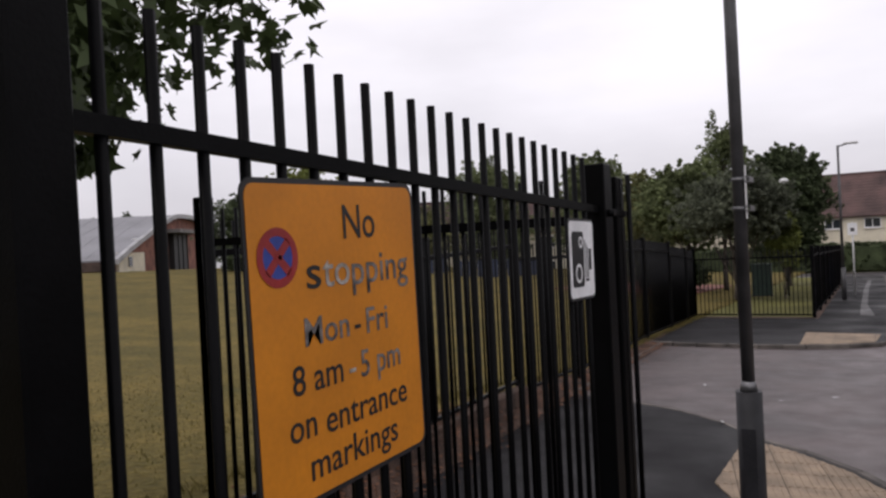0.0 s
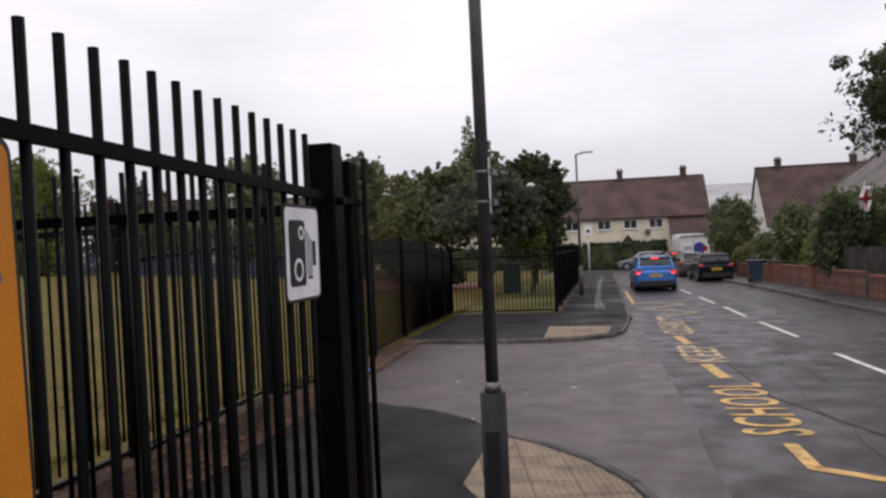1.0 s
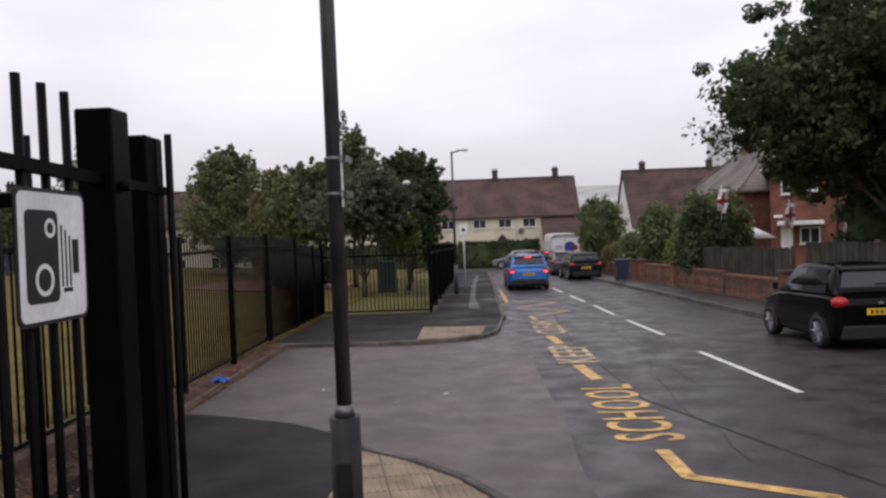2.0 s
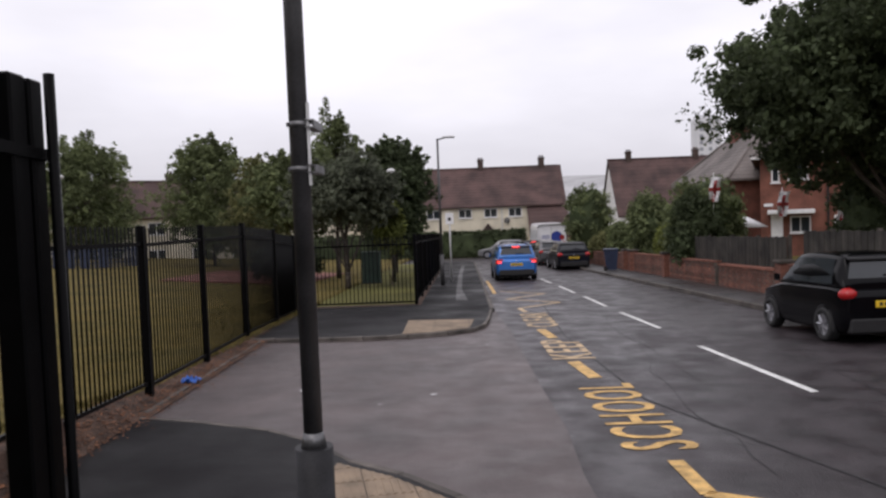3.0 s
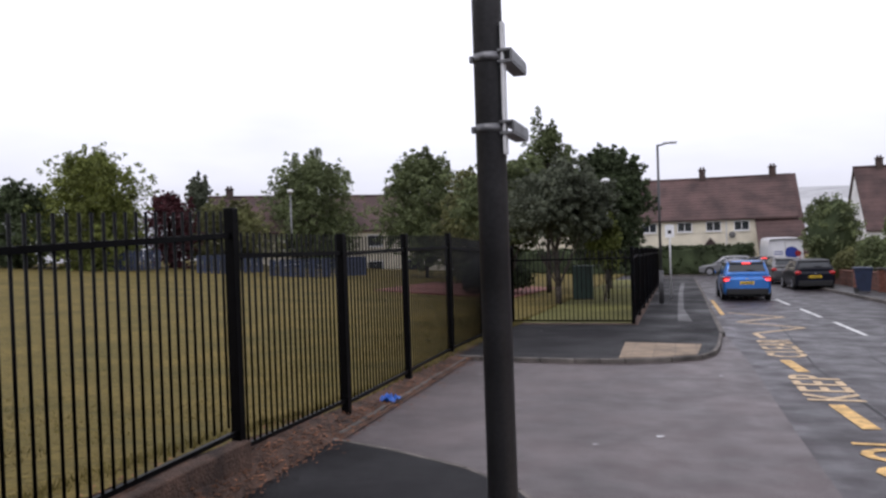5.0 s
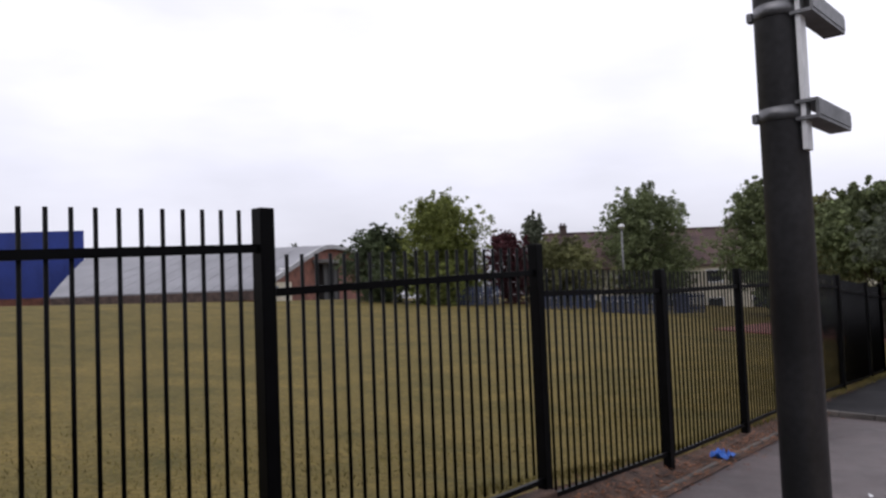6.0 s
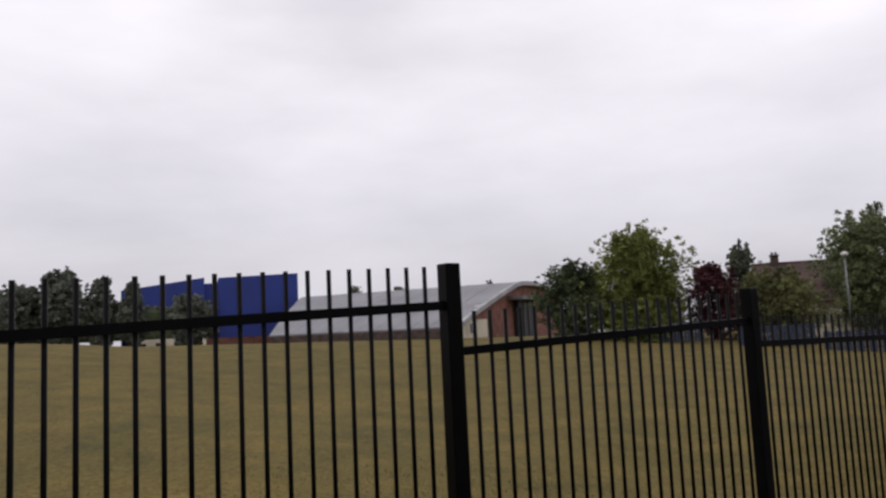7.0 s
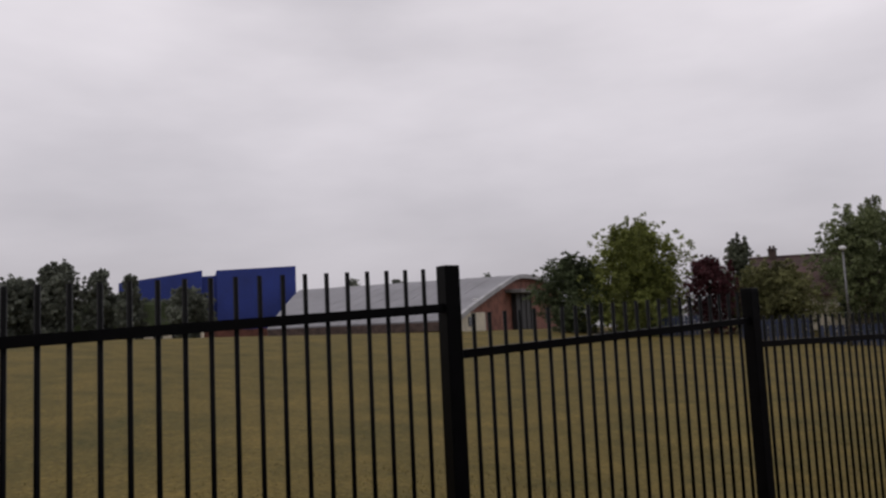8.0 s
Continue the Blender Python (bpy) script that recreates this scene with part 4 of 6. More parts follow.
for i, (x, y, w, h, leaf, lab) in enumerate(((9.45, 55, 3.5, 5.2, "leaf_mid", "tall green conifer-like garden shrub"), (8.75, 46.5, 1.5, 1.7, "leaf_olive", "rounded yellow-green bush above the wall"),
                                          (9.5, 45.0, 1.3, 2.3, "leaf_mid", "clipped round green bush"), (9.5, 38.6, 2.0, 3.7, "leaf_mid", "loose tall green garden shrub"), (9.9, 35.6, 1.6, 2.2, "leaf_bright", "bright green clipped garden hedge by the fence"),
                                          (10.2, 32.6, 3.2, 4.0, "leaf_mid", "large leafy shrub above the fence"), (9.6, 31.6, 2.0, 3.3, "leaf_dark", "large dark leafy shrub above the fence"), (14.0, 26.6, 3.2, 4.4, "leaf_dark", "dark leafy growth hanging over the fence"), (17.9, 29.5, 2.6, 3.0, "leaf_dark", "dark shrub beside the house"))):
    shrub(lab, x - w / 2, x + w / 2, y - w / 2, y + w / 2, h, leaf, 5200, 0.1, 80 + i, "shrub", "bush", z0=gz(y) + 0.1, rough=0.3, boxy=False)


# ---- buildings ----
def window(parent, x, z, w, h, y, frame="upvc", bars=1, name="window"):
    """A framed window on a wall facing -y, with its own pane, bars and sill."""
    f = 0.06
    bm = bm_new()
    outer = [(x - w / 2, z), (x + w / 2, z), (x + w / 2, z + h), (x - w / 2, z + h)]
    inner = [(x - w / 2 + f, z + f), (x + w / 2 - f, z + f), (x + w / 2 - f, z + h - f), (x - w / 2 + f, z + h - f)]
    loops = [[bm.verts.new((px, yy, pz)) for px, pz in ring] for ring, yy in ((outer, y - 0.05), (inner, y - 0.05), (inner, y + 0.03), (outer, y + 0.03))]
    for a, b in zip(loops, loops[1:] + loops[:1]):
        for i in range(4):
            bm.faces.new((a[i], a[(i + 1) % 4], b[(i + 1) % 4], b[i]))
    o = part(name, bm, M[frame], parent)
    for k in range(bars):
        c = x - w / 2 + (k + 1) * w / (bars + 1)
        boxpart("glazing_bar", (c - 0.025, c + 0.025, y - 0.045, y + 0.02, z + f, z + h - f), M[frame], o)
    boxpart("sill", (x - w / 2 - 0.05, x + w / 2 + 0.05, y - 0.1, y - 0.052, z - 0.06, z - 0.005), M[frame], o)
    boxpart("pane", (x - w / 2 + f, x + w / 2 - f, y - 0.015, y - 0.004, z + f, z + h - f), M["glass"], o)
    return o


def course_sheet(bm, lo, hi, k=12, step=0.02, thick=0.14):
    """A roof slope between the lines lo and hi, laid in k overlapping courses, as one connected slab."""
    rows = []
    for i in range(k):
        f0, f1 = i / k, (i + 1) / k
        rows.append([lo[j].lerp(hi[j], f0) + Vector((0, 0, step)) for j in (0, 1)])
        rows.append([lo[j].lerp(hi[j], f1) for j in (0, 1)])
    up = [[bm.verts.new(p) for p in r] for r in rows]
    dn = [[bm.verts.new(p - Vector((0, 0, thick))) for p in (rows[0], rows[-1])[e]] for e in (0, 1)]
    for a, b in zip(up, up[1:]):
        bm.faces.new((a[0], a[1], b[1], b[0]))
    bm.faces.new((dn[0][0], dn[1][0], dn[1][1], dn[0][1]))
    bm.faces.new((up[0][0], dn[0][0], dn[0][1], up[0][1]))
    bm.faces.new((up[-1][0], up[-1][1], dn[1][1], dn[1][0]))
    for j in (0, 1):
        bm.faces.new([r[j] for r in up] + [dn[1][j], dn[0][j]])


def gable_roof(parent, w, y0, y1, eave, ridge, mat, over=0.35, courses=14):
    ym = (y0 + y1) / 2
    for ya in (y0 - over, y1 + over):
        bm = bm_new()
        course_sheet(bm, (Vector((-w / 2 - 0.2, ya, eave)), Vector((w / 2 + 0.2, ya, eave))), (Vector((-w / 2 - 0.2, ym, ridge)), Vector((w / 2 + 0.2, ym, ridge))), courses)
        part("roof", bm, M[mat], parent)
    bm = bm_new()
    tube(bm, (-w / 2 - 0.22, ym, ridge), (w / 2 + 0.22, ym, ridge), 0.12, None, 8)
    part("ridge", bm, M[mat], parent)


def gable_walls(parent, w, y0, y1, base, eave, ridge, mat):
    bm = bm_new()
    box(bm, -w / 2, w / 2, y0, y1, base, eave)
    ym = (y0 + y1) / 2
    for x in (-w / 2, w / 2 - 0.2):
        v = [bm.verts.new(p) for p in ((x, y0, eave), (x, y1, eave), (x, ym, ridge - 0.12), (x + 0.2, y0, eave), (x + 0.2, y1, eave), (x + 0.2, ym, ridge - 0.12))]
        for q in ((0, 1, 2), (3, 5, 4), (0, 3, 4, 1), (1, 4, 5, 2), (2, 5, 3, 0)):
            bm.faces.new([v[i] for i in q])
    part("wall", bm, M[mat], parent)


def chimney(parent, x, y, z, h=1.0, w=0.55, mat="chimney"):
    bm = bm_new()
    box(bm, x - w / 2, x + w / 2, y - w / 2, y + w / 2, z - 0.8, z + h - 0.12)
    box(bm, x - w / 2 - 0.06, x + w / 2 + 0.06, y - w / 2 - 0.06, y + w / 2 + 0.06, z + h - 0.12, z + h)
    c = part("chimney", bm, M[mat], parent)
    for d in (-0.13, 0.13):
        tubepart("chimney_pot", (x + d, y, z + h), (x + d, y, z + h + 0.22), 0.09, M["roof_brown"], c, seg=8)


def cottage_row():
    """The cream houses that close the road, with a long catslide roof at one end."""
    h = thing("house", "cream rendered houses with a long brown tiled roof closing the road", "house", pose(1.0, 78, gz(74)))
    E, R = 4.6, 8.4
    gable_walls(h, 18.0, -4.0, 4.0, -0.3, E, R, "render")
    gable_roof(h, 18.0, -4.0, 4.0, E, R, "roof_brown", 0.3)
    bm = bm_new()
    course_sheet(bm, (Vector((5.8, -6.8, 1.62)), Vector((9.6, -6.8, 1.62))), (Vector((5.8, 0, 8.5)), Vector((9.6, 0, 8.5))), 20)
    part("catslide_roof", bm, M["roof_brown"], h)
    boxpart("porch_wall", (6.0, 9.3, -6.4, -4.0, -0.3, 1.7), M["render"], h)
    for x in (-6.5, -3.0, 0.0, 2.4, 4.7):
        window(h, x, 3.55, 1.25, 0.85, -4.02)
    for x in (-4.5, 0.6, 4.6):
        window(h, x, 1.1, 1.2, 1.1, -4.02)
    boxpart("drainpipe", (3.4, 3.5, -4.08, -4.0, 0, 4.5), M["pale_metal"], h)
    bm = bm_new()
    v = [bm.verts.new(p) for p in ((1.3, -5.2, 2.0), (2.9, -5.2, 2.0), (2.1, -5.2, 3.0), (1.3, -3.95, 2.0), (2.9, -3.95, 2.0), (2.1, -3.95, 3.0))]
    for q in ((0, 1, 2), (3, 5, 4), (0, 2, 5, 3), (1, 4, 5, 2), (0, 3, 4, 1)):
        bm.faces.new([v[i] for i in q])
    part("porch_roof", bm, M["roof_brown"], h)
    bm = bm_new()
    bmesh.ops.create_uvsphere(bm, u_segments=10, v_segments=6, radius=0.3, matrix=pose(3.9, -4.3, 3.2) @ Matrix.Diagonal((1, 0.3, 1, 1)))
    part("satellite_dish", bm, M["grey_band"], h, "grey satellite dish")
    chimney(h, 1.7, 0, R - 0.1, 0.95)
    chimney(h, 7.7, 0, R - 0.1, 0.95)


def brown_house():
    h = thing("house", "house with a steep brown tiled roof and white gable end", "house", pose(21.8, 83, gz(80)))
    gable_walls(h, 10.8, -4.6, 4.6, -0.5, 3.3, 9.2, "white_wall")
    gable_roof(h, 10.8, -4.6, 4.6, 3.3, 9.2, "roof_brown", 0.2)
    chimney(h, -3.4, 0, 9.0, 1.0)
    chimney(h, 3.6, 0, 9.0, 1.0)
    window(h, 0, 1.2, 1.4, 1.2, -4.62)


def hip_house(name, label, m, x0, x1, y0, y1, base, eave, ridge, wall, roof, inset):
    h = thing(name, label, "house", m)
    boxpart("wall", (x0, x1, y0, y1, base, eave), M[wall], h)
    ym, o = (y0 + y1) / 2, 0.4
    A, B, C, D = Vector((x0 - o, y0 - o, eave)), Vector((x1 + o, y0 - o, eave)), Vector((x1 + o, y1 + o, eave)), Vector((x0 - o, y1 + o, eave))
    P, Q = Vector((x0 + inset, ym, ridge)), Vector((x1 - inset, ym, ridge))
    for lo, hi in (((A, B), (P, Q)), ((C, D), (Q, P)), ((D, A), (P, P)), ((B, C), (Q, Q))):
        bm = bm_new()
        course_sheet(bm, lo, (hi[0], hi[1] + (lo[1] - lo[0]).normalized() * 0.01), 14)
        part("roof", bm, M[roof], h)
    bm = bm_new()
    for a, b in ((A, P), (D, P), (B, Q), (C, Q), (P, Q)):
        tube(bm, a + Vector((0, 0, 0.05)), b + Vector((0, 0, 0.05)), 0.09, None, 6)
    part("ridge", bm, M[roof], h)
    boxpart("gutter", (x0 - o, x1 + o, y0 - o - 0.08, y0 - o + 0.03, eave - 0.1, eave + 0.01), M["upvc"], h)
    return h


cottage_row()
brown_house()
h3 = hip_house("house", "brick house with a grey-brown hipped roof and red chimney", pose(19.5, 53, 0, 0, 0, 90), -5.5, 5.5, -2.9, 2.9, -1.6, 3.7, 6.75, "brick", "roof_grey", 3.0)
chimney(h3, 1.0, 0, 6.6, 1.2, 1.0, "brick")
h4 = hip_house("house", "red brick house with white windows, porch and hipped roof", pose(15.3, 40, -0.55, 0, 0, -22), 0, 10.6, 0, 8, -0.4, 5.0, 8.0, "brick", "roof_grey", 4.0)
for x, z, w, hh, b in ((0.68, 3.75, 0.36, 1.05, 0), (1.68, 3.85, 0.88, 1.12, 0), (3.8, 3.8, 0.9, 1.15, 1), (1.75, 1.3, 0.9, 0.8, 1), (3.8, 1.0, 1.2, 1.1, 2), (6.8, 3.8, 1.2, 1.15, 1)):
    window(h4, x, z, w, hh, -0.02, bars=b)
boxpart("door", (0.45, 0.98, -0.1, -0.02, 0.3, 2.18), M["upvc"], h4, "white front door")
boxpart("canopy", (0.3, 2.35, -0.8, -0.02, 2.22, 2.42), M["upvc"], h4, "white porch canopy", 0.02)
boxpart("name_board", (0.15, 0.55, -0.07, -0.02, 2.6, 2.74), M["upvc"], h4)
boxpart("drainpipe", (2.9, 2.98, -0.12, -0.02, 0, 5.0), M["trim_black"], h4)
row = thing("house", "row of cream houses with brown tiled roofs behind the trees", "house", pose(-23.5, 68.5, -1.0, 0, 0, 40.6))
gable_walls(row, 33.4, -4, 4, -1, 3.9, 7.0, "render")
gable_roof(row, 33.4, -4, 4, 3.9, 7.0, "roof_brown", 0.3)
for x in (-15.2, -1.3, 9):
    chimney(row, x, 0, 6.8, 0.9)
for k in range(9):
    window(row, -14.5 + 3.5 * k, 2.5, 1.3, 1.0, -4.02)
    window(row, -14.5 + 3.5 * k, 0.2, 1.3, 1.1, -4.02)


def school():
    s = thing("school_building", "low school with a wide grey metal roof and brick gable", "school", pose(-43.75, 33.5, 1.5, 0, 0, 34.9))
    outline = [(0.0, 0.85), (3.0, 1.68), (6.0, 2.4), (9.0, 3.1), (12.0, 3.76), (15.0, 4.38), (16.5, 4.55), (18.5, 4.64), (22.0, 4.66), (25.0, 4.5), (29.0, 4.1), (34.0, 3.3)]

    def left_end(y):
        return -14.8 - 7.7 * min(1.0, y / 17)

    bm = bm_new()
    up = [[bm.verts.new((x, y, z)) for x in (left_end(y), 0.5)] for y, z in outline]
    dn = [[bm.verts.new((v.co.x, v.co.y, v.co.z - 0.25)) for v in r] for r in up]
    for i in range(len(outline) - 1):
        bm.faces.new((up[i][0], up[i][1], up[i + 1][1], up[i + 1][0]))
        bm.faces.new((dn[i][0], dn[i + 1][0], dn[i + 1][1], dn[i][1]))
        for j in (0, 1):
            bm.faces.new((up[i][j], up[i + 1][j], dn[i + 1][j], dn[i][j]))
    for i in (0, -1):
        bm.faces.new((up[i][0], dn[i][0], dn[i][1], up[i][1]))
    part("roof", bm, M["roof_metal"], s, "wide grey metal roof, gently curved")
    for k in range(9):
        x = -1.5 - 1.45 * k
        bm = bm_new()
        for (ya, za), (yb, zb) in zip(outline[:8], outline[1:8]):
            v = [bm.verts.new((x + dx, y, z + dz)) for y, z in ((ya, za), (yb, zb)) for dz in (0.0, 0.02) for dx in (0, 0.05)]
            for q in ((0, 1, 3, 2), (4, 6, 7, 5), (0, 4, 5, 1), (2, 3, 7, 6), (0, 2, 6, 4), (1, 5, 7, 3)):
                bm.faces.new([v[i] for i in q])
        part("roof_seam", bm, M["roof_metal"], s)
    bm = bm_new()
    rim = [[bm.verts.new((x, y, z + dz)) for x, dz in ((0.75, 0.04), (0.75, -0.32), (0.45, -0.32), (0.45, 0.04))] for y, z in outline]
    for a, b in zip(rim, rim[1:]):
        for j in range(4):
            bm.faces.new((a[j], a[(j + 1) % 4], b[(j + 1) % 4], b[j]))
    bm.faces.new(rim[0])
    bm.faces.new(rim[-1][::-1])
    part("verge", bm, M["fascia_metal"], s, "pale grey metal roof edge")
    bm = bm_new()
    ring = [(y, z - 0.28) for y, z in outline] + [(34, -0.6), (0.0, -0.6)]
    a = [bm.verts.new((0.1, y, z)) for y, z in ring]
    b = [bm.verts.new((-0.3, y, z)) for y, z in ring]
    bm.faces.new(a)
    bm.faces.new(b[::-1])
    for j in range(len(ring)):
        jj = (j + 1) % len(ring)
        bm.faces.new((a[j], b[j], b[jj], a[jj]))
    part("gable_wall", bm, M["brick"], s)
    boxpart("plinth", (0.11, 0.3, 1.5, 7.5, -0.6, 1.3), M["render"], s, "cream painted low wall")
    boxpart("wall", (-14.6, -0.4, 1.5, 1.8, -0.6, 0.85), M["brick"], s)
    # Fascia made taller and dark, so its colour holds the eaves' shade.
    boxpart("fascia", (-14.75, 0.4, -0.05, 0.1, 0.1, 0.74), M["chimney"], s, "fascia deepened as a dark band for shade under the eaves")
    boxpart("window", (0.31, 0.36, 3.6, 4.4, 0.3, 1.0), M["glass"], s)
    # No recess is cut: a black block paints in the entrance's shade.
    boxpart("entrance", (0.11, 0.5, 15.3, 20.3, -0.6, 2.88), M["trim_black"], s, "entrance as a black block standing for its shaded recess")
    boxpart("canopy", (0.12, 1.6, 13.6, 23.0, 2.9, 3.2), M["grey_band"], s)
    for y in (15.4, 17.0, 18.6, 20.2):
        boxpart("mullion", (0.5, 0.58, y - 0.06, y + 0.06, -0.6, 2.88), M["trim_black"], s)
    boxpart("security_light", (0.12, 0.5, 5.3, 5.7, 2.2, 2.35), M["upvc"], s)
    b = thing("sports_hall", "tall blue clad sports hall with a stepped roofline", "building", pose(-72, 34.02, 1.5, 0, 0, 75))
    for x0, x1, za, zb, y0 in ((-16.6, -9.05, 5.75, 6.8, 0.0), (-9.05, -7.7, 6.25, 6.3, 0.8), (-7.7, 0.0, 6.75, 7.02, 0.0)):
        bm = bm_new()
        v = [bm.verts.new((x, y, z)) for y in (y0, 12) for x, z in ((x0, -0.8), (x1, -0.8), (x1, zb), (x0, za))]
        for q in ((0, 1, 2, 3), (4, 7, 6, 5), (0, 4, 5, 1), (1, 5, 6, 2), (2, 6, 7, 3), (3, 7, 4, 0)):
            bm.faces.new([v[i] for i in q])
        c = part("cladding", bm, M["cladding_blue"], b)
        if y0 == 0.0:
            for k in range(int((x1 - x0) / 1.1)):
                x = x0 + 0.55 + 1.1 * k
                boxpart("cladding_rib", (x - 0.02, x + 0.02, -0.03, -0.002, 0.9, za + (zb - za) * (x - x0) / (x1 - x0) - 0.05), M["cladding_blue"], c)
    boxpart("plinth", (-16.0, -0.3, -1.1, -0.05, -0.8, 0.85), M["brick"], b)
    boxpart("lean_to", (-15.5, -9.0, -3.4, -1.15, -0.8, 1.0), M["render"], b)
    for x in (-14.6, -13.0, -11.4, -9.8):
        boxpart("window", (x - 0.4, x + 0.4, -3.46, -3.405, -0.1, 0.65), M["glass"], b)
    h = thing("house", "distant brick houses beyond the field", "house", pose(-85, 8, 1.0, 0, 0, 70))
    gable_walls(h, 14, -3, 3, -1, 3.2, 5.4, "brick")
    gable_roof(h, 14, -3, 3, 3.2, 5.4, "roof_brown", 0.2)
    for x in (-5, -2, 1, 4):
        window(h, x, 1.4, 1.1, 1.1, -3.02)


school()


# ---- garden walls and fences on the far side ----
def wall_x(y):
    return kerb_right(y) + 1.42


def brick_wall(y0, y1, h, name="garden_wall", label="low red brick garden wall with stained courses"):
    w = thing(name, label, "wall")
    for c in range(int(h / 0.075)):
        bm = bm_new()
        k = max(1, int((y1 - y0) / 0.225))
        for i in range(k):
            o = 0.5 * (c % 2)
            a, b = y0 + (y1 - y0) * min(1, (i + o) / k), y0 + (y1 - y0) * min(1, (i + 1 + o) / k)
            if b - a < 0.05:
                continue
            x = wall_x(a)
            z = gz((a + b) / 2) + 0.06 + c * 0.075
            box(bm, x + random.uniform(-0.004, 0.004), x + 0.2, a + 0.005, b - 0.005, z, z + 0.064)
        part("brick_course", bm, M["brick_piece"], w)
    bm = bm_new()
    v = [bm.verts.new((wall_x(y) + dx, y, gz(y) + z)) for y in (y0, y1) for z in (0.0, h + 0.02) for dx in (0.012, 0.19)]
    for q in ((0, 1, 3, 2), (4, 6, 7, 5), (0, 4, 5, 1), (2, 3, 7, 6), (0, 2, 6, 4), (1, 5, 7, 3)):
        bm.faces.new([v[i] for i in q])
    part("mortar", bm, M["mortar"], w)
    bm = bm_new()
    v = [bm.verts.new((wall_x(y) + dx, y, gz(y) + z)) for y in (y0, y1) for z in (h + 0.025, h + 0.085) for dx in (-0.03, 0.235)]
    for q in ((0, 1, 3, 2), (4, 6, 7, 5), (0, 4, 5, 1), (2, 3, 7, 6), (0, 2, 6, 4), (1, 5, 7, 3)):
        bm.faces.new([v[i] for i in q])
    part("coping", bm, M["brick_piece"], w)


for y0, y1, h in ((6.0, 18.6, 0.85), (18.8, 22.8, 0.92), (23.6, 27.6, 0.75), (27.9, 32.6, 0.82), (33.6, 37.6, 0.85), (39.6, 42.2, 0.8), (43.6, 50, 0.75)):
    brick_wall(y0, y1, h)


def pillar(y, h):
    p = thing("gate_pillar", "brick gate pillar with a concrete cap", "pillar", pose(wall_x(y) + 0.1, y, gz(y) + 0.05))
    boxpart("shaft", (-0.2, 0.2, -0.2, 0.2, 0, h), M["brick_piece"], p, bevel=0.01)
    boxpart("cap", (-0.25, 0.25, -0.25, 0.25, h + 0.002, h + 0.09), M["concrete"], p, bevel=0.02)


for y, h in ((23.2, 0.95), (33.1, 0.95), (38.1, 0.95), (39.2, 0.95), (42.9, 0.9)):
    pillar(y, h)


def board_fence(y0, y1, h0, h1, off=0.3, tilt=0.0):
    f = thing("board_fence", "grey weathered close-board timber fence above the brick wall", "fence")
    n = int((y1 - y0) / 0.13)
    for i in range(n):
        y = y0 + (i + 0.5) * (y1 - y0) / n
        bm = bm_new()
        box(bm, -0.011, 0.011, -0.062, 0.062, 0.0, h1 + random.uniform(-0.02, 0.02) - h0)
        part("board", bm, M["wood_fence"], f, m=pose(wall_x(y) + off + 0.008 * (i % 2), y, gz(y) + h0))
    for k in range(int((y1 - y0) / 1.9) + 1):
        y = min(y1, y0 + 1.9 * k)
        boxpart("fence_post", (wall_x(y) + off + 0.03, wall_x(y) + off + 0.12, y - 0.045, y + 0.045, gz(y) - 0.1, gz(y) + h1 + 0.05), M["concrete"], f)


board_fence(8.0, 22.6, 0.05, 1.85)
board_fence(23.5, 30.5, 0.05, 1.7)


# ---- vehicles ----
def spline(pts, k, closed):
    """Points on a smooth curve through pts, k to a span."""
    n = len(pts)
    out = []
    for i in range(n if closed else n - 1):
        p = [pts[(i + d) % n] if closed else pts[min(n - 1, max(0, i + d))] for d in (-1, 0, 1, 2)]
        for j in range(k):
            t = j / k
            out.append(tuple(0.5 * (2 * b + (c - a) * t + (2 * a - 5 * b + 4 * c - d) * t * t + (3 * b - a - 3 * c + d) * t ** 3) for a, b, c, d in zip(*p)))
    return out if closed else out + [tuple(pts[-1])]


def ring_body(bm, sections):
    """Loft closed rings smoothly, one for each (y, [(x, z)...]) half-section mirrored in x."""
    rings = []
    for y, half in sections:
        ring = spline(list(half), 2, False)
        rings.append([(x, y, z) for x, z in ring + [(-x, z) for x, z in ring[::-1]]])
    rows = list(zip(*[spline(list(line), 4, False) for line in zip(*rings)]))
    vs = [[bm.verts.new(p) for p in r] for r in rows]
    for a, b in zip(vs, vs[1:]):
        for i in range(len(a)):
            j = (i + 1) % len(a)
            bm.faces.new((a[i], a[j], b[j], b[i])).smooth = True
    bm.faces.new(vs[0])
    bm.faces.new(vs[-1][::-1])


